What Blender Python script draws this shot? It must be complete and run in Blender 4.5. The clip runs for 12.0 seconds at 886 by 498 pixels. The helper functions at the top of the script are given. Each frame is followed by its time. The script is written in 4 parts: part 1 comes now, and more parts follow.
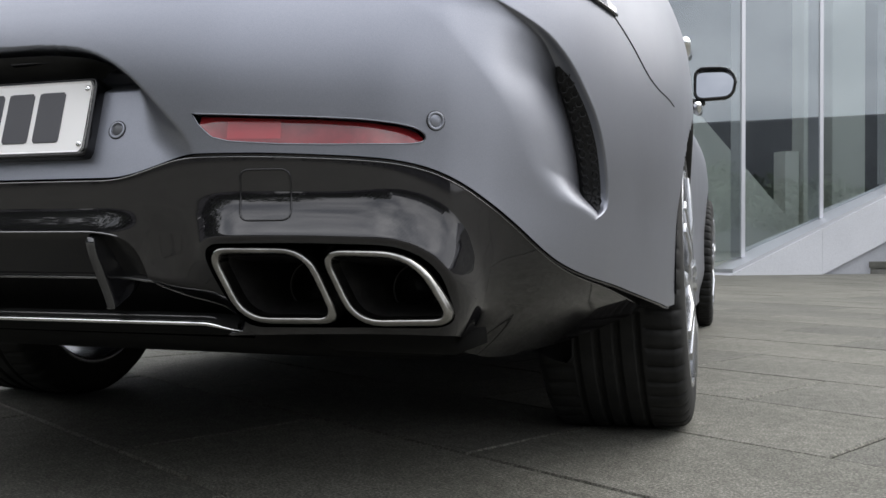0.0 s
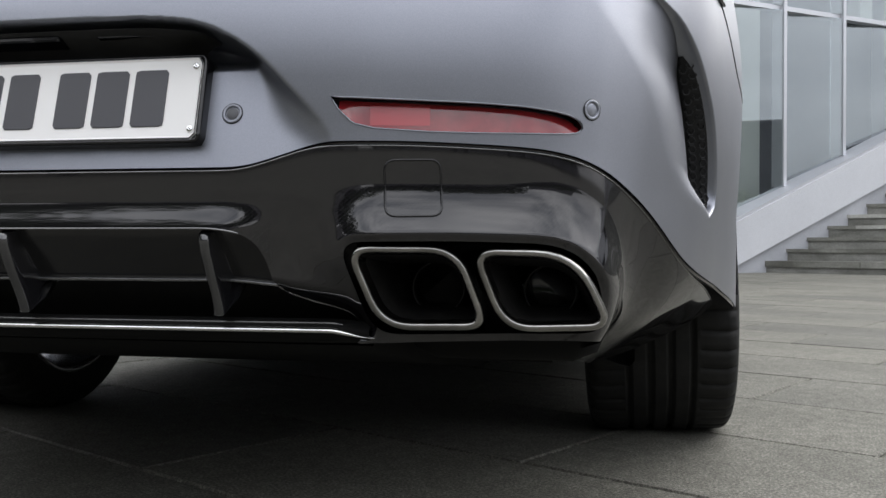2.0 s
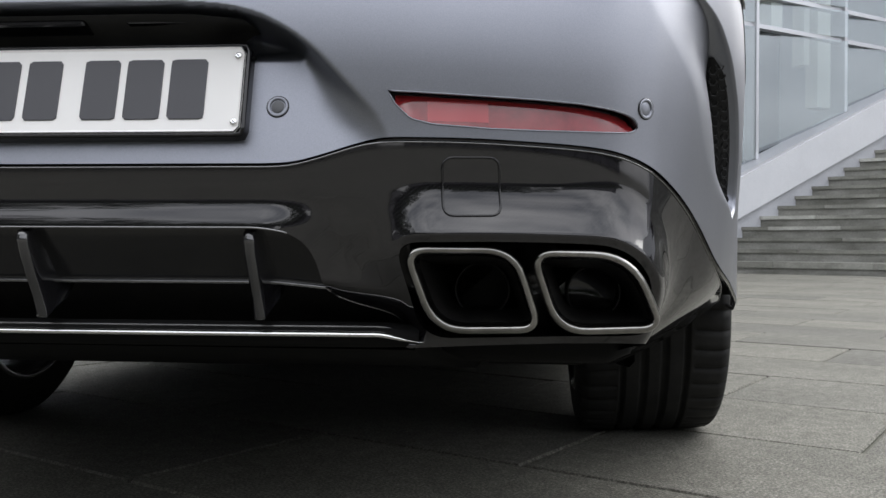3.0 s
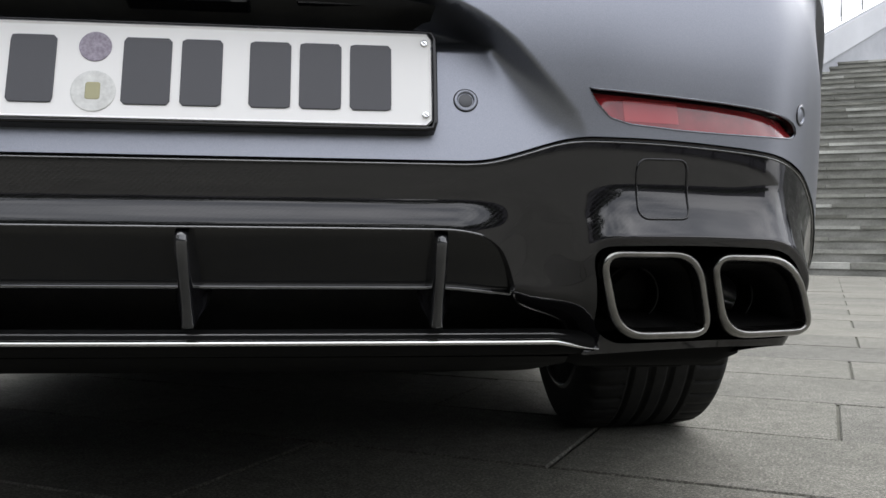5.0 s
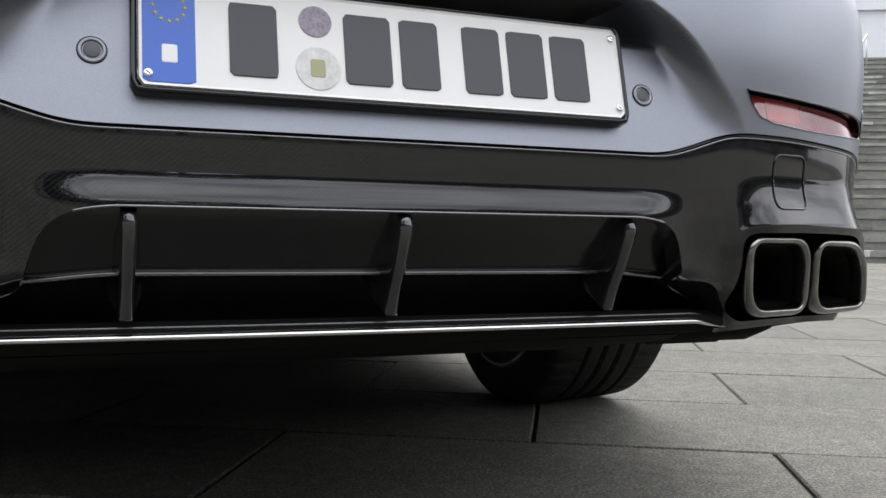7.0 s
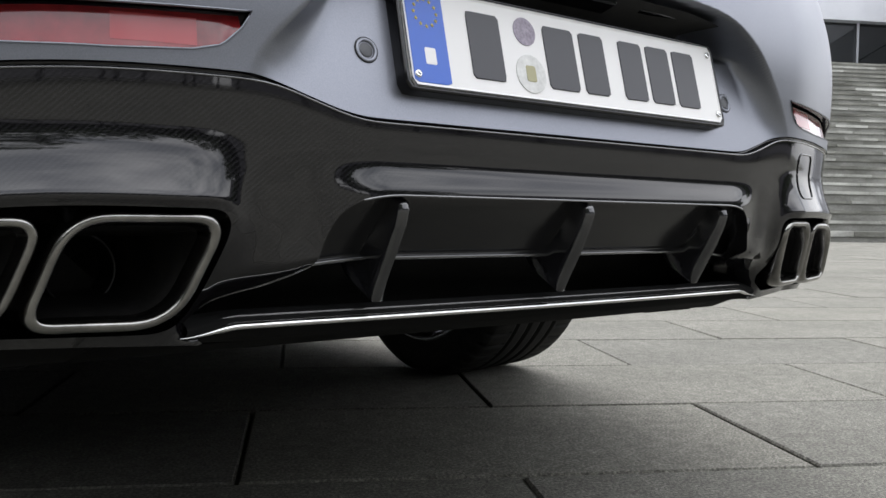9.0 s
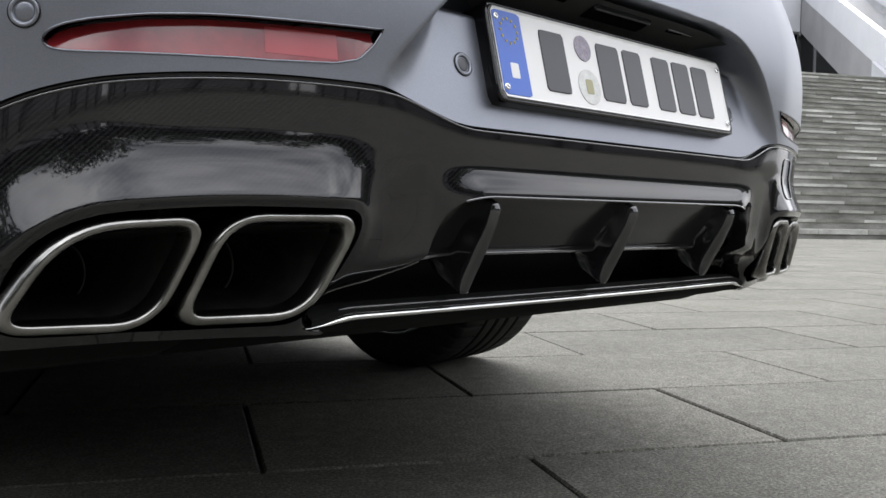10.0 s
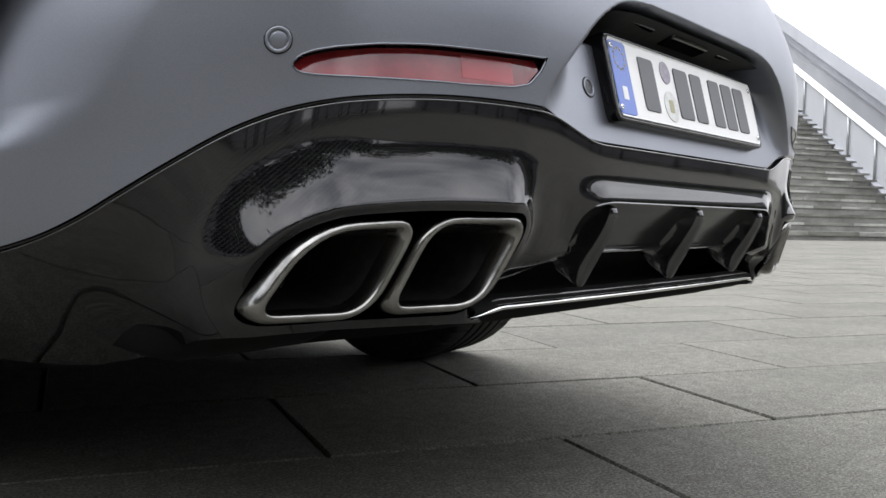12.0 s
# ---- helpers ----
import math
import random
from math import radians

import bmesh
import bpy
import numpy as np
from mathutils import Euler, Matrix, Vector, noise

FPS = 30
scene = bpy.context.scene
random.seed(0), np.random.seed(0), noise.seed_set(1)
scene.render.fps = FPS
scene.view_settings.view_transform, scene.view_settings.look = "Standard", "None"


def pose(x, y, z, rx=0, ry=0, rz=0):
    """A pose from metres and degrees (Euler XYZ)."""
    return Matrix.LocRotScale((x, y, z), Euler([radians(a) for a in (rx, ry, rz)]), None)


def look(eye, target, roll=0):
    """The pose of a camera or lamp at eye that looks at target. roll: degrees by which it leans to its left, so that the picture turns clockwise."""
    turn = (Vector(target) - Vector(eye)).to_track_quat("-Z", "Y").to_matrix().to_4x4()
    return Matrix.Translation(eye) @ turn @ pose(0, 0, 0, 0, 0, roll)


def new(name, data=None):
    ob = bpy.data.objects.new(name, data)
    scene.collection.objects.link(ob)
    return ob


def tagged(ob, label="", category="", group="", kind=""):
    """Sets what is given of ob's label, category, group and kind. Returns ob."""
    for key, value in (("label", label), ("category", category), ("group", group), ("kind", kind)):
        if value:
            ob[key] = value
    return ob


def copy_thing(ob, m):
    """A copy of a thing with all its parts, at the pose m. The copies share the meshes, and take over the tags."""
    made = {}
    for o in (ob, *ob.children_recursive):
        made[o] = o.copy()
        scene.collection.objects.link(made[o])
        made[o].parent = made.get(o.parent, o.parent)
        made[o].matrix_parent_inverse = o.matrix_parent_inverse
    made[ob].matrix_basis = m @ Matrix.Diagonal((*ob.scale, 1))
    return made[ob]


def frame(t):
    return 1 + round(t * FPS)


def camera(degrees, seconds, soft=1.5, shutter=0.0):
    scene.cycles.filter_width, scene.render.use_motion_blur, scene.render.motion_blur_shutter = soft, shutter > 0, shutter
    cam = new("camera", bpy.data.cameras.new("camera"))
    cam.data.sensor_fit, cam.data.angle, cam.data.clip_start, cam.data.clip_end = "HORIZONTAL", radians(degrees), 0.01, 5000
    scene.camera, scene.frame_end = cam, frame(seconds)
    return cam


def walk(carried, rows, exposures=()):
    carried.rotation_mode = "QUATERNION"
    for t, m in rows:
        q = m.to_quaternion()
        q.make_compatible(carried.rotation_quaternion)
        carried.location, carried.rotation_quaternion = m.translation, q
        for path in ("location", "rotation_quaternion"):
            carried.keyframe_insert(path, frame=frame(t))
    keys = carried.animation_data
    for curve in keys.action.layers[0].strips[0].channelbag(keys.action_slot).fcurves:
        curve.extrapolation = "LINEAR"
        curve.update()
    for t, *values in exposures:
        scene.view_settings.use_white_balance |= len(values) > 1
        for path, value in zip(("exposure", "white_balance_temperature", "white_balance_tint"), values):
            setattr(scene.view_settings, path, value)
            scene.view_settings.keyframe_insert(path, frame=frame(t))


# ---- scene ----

# camera and its way
cam = camera(52.2, 12.0)
METRES, EYE, TURN = 2.445, 0.440, 17.5
START = (1.1045, -1.0386)
ROWS = [
    (0.0, 0.0, 0.0, 0.0, 0.0, -0.19, -0.07),
    (0.5, -0.0328, 0.011, -0.0003, -1.24, -0.2, -0.08),
    (1.0, -0.0624, 0.0212, -0.0001, -2.57, -0.22, -0.09),
    (1.5, -0.0985, 0.0348, -0.0004, -4.55, -0.21, -0.1),
    (2.0, -0.1338, 0.0483, -0.0006, -6.86, -0.21, -0.15),
    (2.5, -0.168, 0.0615, -0.0003, -9.58, -0.22, -0.22),
    (3.0, -0.1985, 0.0741, -0.0003, -12.19, -0.22, -0.28),
    (5.0, -0.357, 0.1468, 0.0017, -23.88, -0.37, -0.54),
    (5.5, -0.4021, 0.169, 0.0018, -27.35, -0.42, -0.65),
    (6.0, -0.4422, 0.1897, 0.0015, -31.14, -0.66, -0.7),
    (6.5, -0.4868, 0.2152, 0.0011, -35.77, -0.99, -0.79),
    (7.0, -0.53, 0.2408, 0.0006, -39.52, -1.24, -0.86),
    (7.5, -0.5788, 0.2716, 0.0003, -43.7, -1.47, -0.94),
    (9.5, -0.7378, 0.3822, 0.0018, -59.63, -2.52, -1.03),
    (10.0, -0.7757, 0.409, 0.0014, -62.74, -2.47, -1.08),
    (10.5, -0.809, 0.4331, 0.0008, -64.85, -2.4, -1.14),
    (11.0, -0.834, 0.4557, 0.0011, -66.72, -2.39, -1.24),
    (11.5, -0.8536, 0.4737, 0.001, -68.45, -2.39, -1.32),
    (12.0, -0.872, 0.4915, 0.0009, -69.43, -2.36, -1.36),
]
# the clip's own exposure opens a little on the way
EXPOSURES = [(0.0, -0.22), (2.5, -0.17), (5.5, -0.09), (9.5, -0.02), (12.0, -0.01)]
walk(cam, [(t, pose(START[0], START[1], EYE, 0, 0, TURN) @ pose(METRES * x, METRES * y, METRES * z, 90 + pitch, roll, yaw)) for t, x, y, z, yaw, pitch, roll in ROWS], exposures=EXPOSURES)

# ---- world and light: bright overcast sky ----
SUN_EL, SUN_ROT = radians(40), radians(40)
world = bpy.data.worlds.new("overcast")
scene.world = world
world.use_nodes = True
wn, wl = world.node_tree.nodes, world.node_tree.links
wn.clear()
w_out = wn.new("ShaderNodeOutputWorld")
w_bg = wn.new("ShaderNodeBackground")
w_sky = wn.new("ShaderNodeTexSky")
w_sky.sky_type, w_sky.sun_disc = "NISHITA", False
w_sky.sun_elevation, w_sky.sun_rotation = SUN_EL, SUN_ROT
w_sky.air_density, w_sky.dust_density = 1.0, 3.0
w_scale = wn.new("ShaderNodeVectorMath")
w_scale.operation = "SCALE"
w_scale.inputs["Scale"].default_value = 0.09
w_co = wn.new("ShaderNodeTexCoord")
w_map = wn.new("ShaderNodeMapping")
w_map.inputs["Scale"].default_value = (1.0, 1.0, 2.6)
w_noise = wn.new("ShaderNodeTexNoise")
w_noise.inputs["Scale"].default_value = 2.1
w_noise.inputs["Detail"].default_value = 7.0
w_noise.inputs["Roughness"].default_value = 0.55
w_ramp = wn.new("ShaderNodeValToRGB")
w_ramp.color_ramp.elements[0].position, w_ramp.color_ramp.elements[0].color = 0.36, (0.52, 0.54, 0.592, 1)
w_ramp.color_ramp.elements[1].position, w_ramp.color_ramp.elements[1].color = 0.62, (1.22, 1.225, 1.262, 1)
w_mix = wn.new("ShaderNodeMix")
w_mix.data_type = "RGBA"
w_mix.inputs["Factor"].default_value = 0.86
wl.new(w_co.outputs["Generated"], w_map.inputs["Vector"])
wl.new(w_map.outputs["Vector"], w_noise.inputs["Vector"])
wl.new(w_noise.outputs["Fac"], w_ramp.inputs["Fac"])
wl.new(w_sky.outputs["Color"], w_scale.inputs[0])
wl.new(w_scale.outputs["Vector"], w_mix.inputs["A"])
wl.new(w_ramp.outputs["Color"], w_mix.inputs["B"])
w_sep = wn.new("ShaderNodeSeparateXYZ")
w_grad = wn.new("ShaderNodeMapRange")
w_grad.inputs["From Min"].default_value, w_grad.inputs["From Max"].default_value = 0.0, 1.0
w_grad.inputs["To Min"].default_value, w_grad.inputs["To Max"].default_value = 0.95, 2.2
w_mul = wn.new("ShaderNodeVectorMath")
w_mul.operation = "SCALE"
wl.new(w_co.outputs["Generated"], w_sep.inputs["Vector"])
wl.new(w_sep.outputs["Z"], w_grad.inputs["Value"])
wl.new(w_mix.outputs["Result"], w_mul.inputs[0])
wl.new(w_grad.outputs["Result"], w_mul.inputs["Scale"])
wl.new(w_mul.outputs["Vector"], w_bg.inputs["Color"])
w_bg.inputs["Strength"].default_value = 1.64
wl.new(w_bg.outputs["Background"], w_out.inputs["Surface"])

sun = new("sun", bpy.data.lights.new("sun", "SUN"))
sun.data.energy, sun.data.angle, sun.data.color = 3.4, radians(64), (1.0, 0.98, 0.95)
sun.matrix_basis = look((19, 23, 25), (0, 0, 0))


# ---- materials ----
def material(name, colour=(0.5, 0.5, 0.5), rough=0.5, metal=0.0, coat=0.0, coat_rough=0.05, spec=0.5):
    m = bpy.data.materials.new(name)
    m.use_nodes = True
    b = m.node_tree.nodes["Principled BSDF"]
    b.inputs["Base Color"].default_value = (*colour, 1)
    b.inputs["Roughness"].default_value = rough
    b.inputs["Metallic"].default_value = metal
    b.inputs["Coat Weight"].default_value = coat
    b.inputs["Coat Roughness"].default_value = coat_rough
    b.inputs["Specular IOR Level"].default_value = spec
    return m


def nodes_of(m):
    return m.node_tree.nodes, m.node_tree.links, m.node_tree.nodes["Principled BSDF"]


def noise_node(m, scale, detail=4.0, rough=0.6, stretch=(1, 1, 1)):
    n, l, b = nodes_of(m)
    co = n.new("ShaderNodeTexCoord")
    mp = n.new("ShaderNodeMapping")
    mp.inputs["Scale"].default_value = stretch
    tx = n.new("ShaderNodeTexNoise")
    tx.inputs["Scale"].default_value = scale
    tx.inputs["Detail"].default_value = detail
    tx.inputs["Roughness"].default_value = rough
    l.new(co.outputs["Object"], mp.inputs["Vector"])
    l.new(mp.outputs["Vector"], tx.inputs["Vector"])
    return tx


def ramp_node(m, source, stops):
    n, l, b = nodes_of(m)
    r = n.new("ShaderNodeValToRGB")
    while len(r.color_ramp.elements) < len(stops):
        r.color_ramp.elements.new(0.5)
    for e, (p, c) in zip(r.color_ramp.elements, stops):
        e.position, e.color = p, (*c, 1) if len(c) == 3 else c
    l.new(source, r.inputs["Fac"])
    return r


def mixed(m, a, b_, fac, mode="MIX"):
    n, l, b = nodes_of(m)
    x = n.new("ShaderNodeMix")
    x.data_type, x.blend_type = "RGBA", mode
    if isinstance(fac, float):
        x.inputs["Factor"].default_value = fac
    else:
        l.new(fac, x.inputs["Factor"])
    for key, v in (("A", a), ("B", b_)):
        if isinstance(v, tuple):
            x.inputs[key].default_value = (*v, 1)
        else:
            l.new(v, x.inputs[key])
    return x.outputs["Result"]


def bumped(m, source, strength, distance=0.002):
    n, l, b = nodes_of(m)
    bp = n.new("ShaderNodeBump")
    bp.inputs["Strength"].default_value = strength
    bp.inputs["Distance"].default_value = distance
    l.new(source, bp.inputs["Height"])
    l.new(bp.outputs["Normal"], b.inputs["Normal"])
    return bp


def make_paint():
    m = material("satin_grey_paint", (0.23, 0.245, 0.26), 0.34, 0.9, 0.15, 0.3)
    n, l, b = nodes_of(m)
    t = noise_node(m, 900, 2)
    r = ramp_node(m, t.outputs["Fac"], [(0.3, (0.227, 0.237, 0.269)), (0.7, (0.273, 0.283, 0.319))])
    l.new(r.outputs["Color"], b.inputs["Base Color"])
    d = noise_node(m, 7, 5)
    rr = ramp_node(m, d.outputs["Fac"], [(0.3, (0.39,) * 3), (0.7, (0.44,) * 3)])
    l.new(rr.outputs["Color"], b.inputs["Roughness"])
    return m


def make_carbon():
    m = material("clear_coated_carbon", (0.02, 0.02, 0.022), 0.6, 0.0, 1.0, 0.025, 0.0)
    n, l, b = nodes_of(m)
    b.inputs["Coat IOR"].default_value = 1.64
    co = n.new("ShaderNodeUVMap")
    co.uv_map = "weave"
    sep = n.new("ShaderNodeSeparateXYZ")
    l.new(co.outputs["UV"], sep.inputs["Vector"])

    def calc(op, a, c):
        k = n.new("ShaderNodeMath")
        k.operation = op
        for i, v in enumerate((a, c)):
            if isinstance(v, (int, float)):
                k.inputs[i].default_value = v
            else:
                l.new(v, k.inputs[i])
        return k.outputs[0]
    s1 = calc("SINE", calc("MULTIPLY", calc("SUBTRACT", calc("MULTIPLY", sep.outputs["X"], 0.9), calc("MULTIPLY", sep.outputs["Y"], 1.1)), 2 * math.pi / 0.0056), 0)
    s2 = calc("SINE", calc("MULTIPLY", calc("ADD", sep.outputs["X"], sep.outputs["Y"]), 2 * math.pi / 0.013), 0)
    w = calc("ADD", calc("MULTIPLY", s1, 0.40), calc("ADD", calc("MULTIPLY", s2, 0.06), 0.5))
    r = ramp_node(m, w, [(0.15, (0.0027, 0.0025, 0.0031)), (0.85, (0.0122, 0.0116, 0.0134))])
    l.new(r.outputs["Color"], b.inputs["Base Color"])
    d = noise_node(m, 5, 3)
    rr = ramp_node(m, d.outputs["Fac"], [(0.35, (0.035,) * 3), (0.7, (0.075,) * 3)])
    l.new(rr.outputs["Color"], b.inputs["Coat Roughness"])
    return m


def make_slab():
    m = material("granite_slab", (0.3, 0.3, 0.29), 0.8)
    n, l, b = nodes_of(m)
    fine = noise_node(m, 170, 4, 0.75)
    mid = noise_node(m, 28, 5, 0.6)
    big = noise_node(m, 2.2, 6, 0.65)
    info = n.new("ShaderNodeObjectInfo")
    isl = n.new("ShaderNodeNewGeometry")
    c1 = ramp_node(m, fine.outputs["Fac"], [(0.36, (0.040, 0.039, 0.035)), (0.5, (0.114, 0.112, 0.102)), (0.64, (0.25, 0.248, 0.230))])
    c2 = ramp_node(m, mid.outputs["Fac"], [(0.3, (0.68, 0.67, 0.63)), (0.7, (1.2, 1.2, 1.18))])
    c3 = ramp_node(m, big.outputs["Fac"], [(0.3, (0.70, 0.70, 0.65)), (0.72, (1.15, 1.14, 1.10))])
    c4 = ramp_node(m, info.outputs["Random"], [(0.0, (0.76, 0.76, 0.77)), (1.0, (1.12, 1.12, 1.10))])
    c5 = ramp_node(m, isl.outputs["Random Per Island"], [(0.0, (0.88,) * 3), (1.0, (1.08,) * 3)])
    o = mixed(m, c1.outputs["Color"], c2.outputs["Color"], 1.0, "MULTIPLY")
    o = mixed(m, o, c3.outputs["Color"], 1.0, "MULTIPLY")
    o = mixed(m, o, c4.outputs["Color"], 1.0, "MULTIPLY")
    o = mixed(m, o, c5.outputs["Color"], 1.0, "MULTIPLY")
    l.new(o, b.inputs["Base Color"])
    bumped(m, fine.outputs["Fac"], 0.7, 0.003)
    return m


def make_mottled(name, lo, hi, scale=3.0, rough=0.7, bump=0.2, stretch=(1, 1, 1), fine=80):
    m = material(name, hi, rough)
    n, l, b = nodes_of(m)
    a = noise_node(m, scale, 6, 0.6, stretch)
    f = noise_node(m, fine, 4, 0.6)
    c = ramp_node(m, a.outputs["Fac"], [(0.32, lo), (0.68, hi)])
    k = ramp_node(m, f.outputs["Fac"], [(0.3, (0.85,) * 3), (0.7, (1.1,) * 3)])
    l.new(mixed(m, c.outputs["Color"], k.outputs["Color"], 1.0, "MULTIPLY"), b.inputs["Base Color"])
    if bump:
        bumped(m, f.outputs["Fac"], bump, 0.003)
    return m


def make_glass(name, tint=(0.82, 0.85, 0.85), rough=0.0):
    m = bpy.data.materials.new(name)
    m.use_nodes = True
    n, l = m.node_tree.nodes, m.node_tree.links
    n.clear()
    out = n.new("ShaderNodeOutputMaterial")
    tr = n.new("ShaderNodeBsdfTransparent")
    tr.inputs["Color"].default_value = (*tint, 1)
    gl = n.new("ShaderNodeBsdfGlossy")
    gl.inputs["Roughness"].default_value = rough
    gl.inputs["Color"].default_value = (0.56, 0.60, 0.64, 1)
    mx = n.new("ShaderNodeMixShader")
    mx.inputs["Fac"].default_value = 0.23
    l.new(tr.outputs["BSDF"], mx.inputs[1])
    l.new(gl.outputs["BSDF"], mx.inputs[2])
    l.new(mx.outputs["Shader"], out.inputs["Surface"])
    return m


PAINT = make_paint()
CARBON = make_carbon()
GLOSS_BLACK = material("gloss_black_plastic", (0.005, 0.005, 0.006), 0.14, 0, 0.35, 0.03, 0.35)
DIFFUSER_BLACK = material("satin_black_panel", (0.009, 0.009, 0.010), 0.18, 0, 0.2, 0.08, 0.4)
VENT_GREY = material("dark_vent_plastic", (0.022, 0.022, 0.024), 0.35)
SENSOR_GREY = material("dark_grey_sensor_face", (0.075, 0.077, 0.082), 0.35, 0.3)
FIN_BLACK = material("polished_fin_black", (0.014, 0.014, 0.016), 0.14, 0.0, 1.0, 0.05, 0.5)
FIN_BLACK.node_tree.nodes["Principled BSDF"].inputs["Coat IOR"].default_value = 1.7
EDGE_GLOSS = material("polished_black_edge", (0.02, 0.02, 0.022), 0.10, 0.0, 1.0, 0.03, 1.0)
EDGE_GLOSS.node_tree.nodes["Principled BSDF"].inputs["Coat IOR"].default_value = 2.0
MATT_BLACK = make_mottled("rough_black_plastic", (0.008, 0.008, 0.008), (0.016, 0.016, 0.016), 20, 0.75, 0.1)
DULL_BLACK = material("dull_black_rubber", (0.009, 0.009, 0.009), 0.9, 0, 0, 0.05, 0.12)
CHROME = material("bright_chrome", (0.78, 0.78, 0.77), 0.10, 1.0)
TIP_METAL = make_mottled("brushed_tailpipe_steel", (0.24, 0.235, 0.225), (0.40, 0.39, 0.375), 14, 0.22, 0.0)
TIP_METAL.node_tree.nodes["Principled BSDF"].inputs["Metallic"].default_value = 1.0
SOOT = make_mottled("sooty_steel", (0.009, 0.009, 0.009), (0.026, 0.025, 0.024), 40, 0.45, 0.1)
SOOT.node_tree.nodes["Principled BSDF"].inputs["Metallic"].default_value = 0.5
RUBBER = make_mottled("tyre_rubber", (0.010, 0.010, 0.010), (0.019, 0.019, 0.018), 30, 0.72, 0.15)
RUBBER.node_tree.nodes["Principled BSDF"].inputs["Specular IOR Level"].default_value = 0.25
RIM_METAL = material("silver_rim_metal", (0.46, 0.47, 0.49), 0.27, 0.9, 0.4, 0.1)
DISC_METAL = material("brake_steel", (0.35, 0.34, 0.33), 0.35, 1.0)
RED_LENS = make_mottled("red_reflector_plastic", (0.17, 0.011, 0.014), (0.25, 0.016, 0.020), 30, 0.12, 0.0)
RED_LENS.node_tree.nodes["Principled BSDF"].inputs["Coat Weight"].default_value = 0.75
RED_LENS.node_tree.nodes["Principled BSDF"].inputs["Coat Roughness"].default_value = 0.02
RED_CELL = material("faceted_red_plastic", (0.36, 0.022, 0.028), 0.3, 0, 0.75, 0.02)
PLATE_WHITE = material("reflective_white_plate", (0.78, 0.77, 0.755), 0.4, 0, 0.2, 0.2)
PLATE_BLACK = material("plate_black_enamel", (0.045, 0.045, 0.052), 0.4)
PLATE_BLUE = material("plate_blue_film", (0.035, 0.12, 0.52), 0.35, 0, 0.2, 0.2)
STAR_YELLOW = material("yellow_print", (0.62, 0.5, 0.08), 0.4)
SEAL_GREY = make_mottled("violet_grey_seal", (0.20, 0.17, 0.22), (0.34, 0.30, 0.36), 300, 0.4, 0.0)
SEAL_PALE = make_mottled("pale_seal", (0.58, 0.58, 0.56), (0.68, 0.68, 0.66), 250, 0.4, 0.0)
SEAL_OLIVE = material("olive_print", (0.36, 0.34, 0.2), 0.5)
LAMP_GLASS = material("dark_lamp_lens", (0.30, 0.30, 0.31), 0.08, 0.3, 1.0, 0.02)
CAR_GLASS = material("tinted_car_glass", (0.012, 0.014, 0.015), 0.03, 0, 1.0, 0.01)
MIRROR_GLASS = material("tinted_mirror_glass", (0.36, 0.375, 0.40), 0.02, 1.0)
SLAB = make_slab()
JOINT = make_mottled("dark_joint_sand", (0.050, 0.050, 0.039), (0.090, 0.090, 0.070), 12, 0.95, 0.3)
# riser faces: their shade is put into a darker copy of the step stone
RISER_STONE = make_mottled("shaded_riser_stone", (0.125, 0.125, 0.110), (0.27, 0.27, 0.25), 1.4, 0.9, 0.3, (1, 1, 2.4), 30)
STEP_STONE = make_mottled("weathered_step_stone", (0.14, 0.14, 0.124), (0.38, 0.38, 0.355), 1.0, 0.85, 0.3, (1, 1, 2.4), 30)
_n, _l, _b = nodes_of(STEP_STONE)
_pick = _n.new("ShaderNodeObjectInfo")
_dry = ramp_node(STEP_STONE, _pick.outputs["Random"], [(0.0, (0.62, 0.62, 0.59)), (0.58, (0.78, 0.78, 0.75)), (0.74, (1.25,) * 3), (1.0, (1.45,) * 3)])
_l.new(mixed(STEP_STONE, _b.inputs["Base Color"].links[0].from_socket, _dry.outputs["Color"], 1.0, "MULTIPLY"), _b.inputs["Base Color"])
WALL_WHITE = make_mottled("pale_cladding", (0.54, 0.55, 0.58), (0.60, 0.61, 0.64), 0.8, 0.5, 0.03)
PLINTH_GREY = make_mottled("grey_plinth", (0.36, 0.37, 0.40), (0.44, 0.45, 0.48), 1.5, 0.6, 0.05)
ALU = material("grey_aluminium", (0.55, 0.56, 0.59), 0.38, 0.6)
STEEL = material("railing_steel", (0.45, 0.46, 0.47), 0.35, 0.8)
FACADE_GLASS = make_glass("facade_glass")
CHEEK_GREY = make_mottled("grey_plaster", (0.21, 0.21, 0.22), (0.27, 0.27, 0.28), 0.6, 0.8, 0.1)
CURTAIN = make_mottled("pale_interior_panel", (0.76, 0.77, 0.71), (0.84, 0.85, 0.78), 1.0, 0.8, 0.0)
# the low light of the rooms is put into this dark colour
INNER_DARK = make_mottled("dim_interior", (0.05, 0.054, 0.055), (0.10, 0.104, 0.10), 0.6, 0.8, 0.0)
LEAF = make_mottled("distant_foliage", (0.02, 0.032, 0.014), (0.05, 0.075, 0.03), 0.8, 0.8, 0.0)
FAR_WALL = make_mottled("distant_facade", (0.10, 0.10, 0.11), (0.16, 0.16, 0.17), 0.3, 0.8, 0.0)


# ---- mesh helpers ----
def mesh_ob(name, verts, faces, mat, parent=None, label="", smooth=True):
    me = bpy.data.meshes.new(name)
    me.from_pydata([tuple(map(float, v)) for v in verts], [], [tuple(map(int, f)) for f in faces])
    if smooth:
        me.polygons.foreach_set("use_smooth", [True] * len(me.polygons))
    me.materials.append(mat)
    me.update()
    ob = new(name, me)
    if parent:
        ob.parent = parent
    if label:
        tagged(ob, label)
    return ob


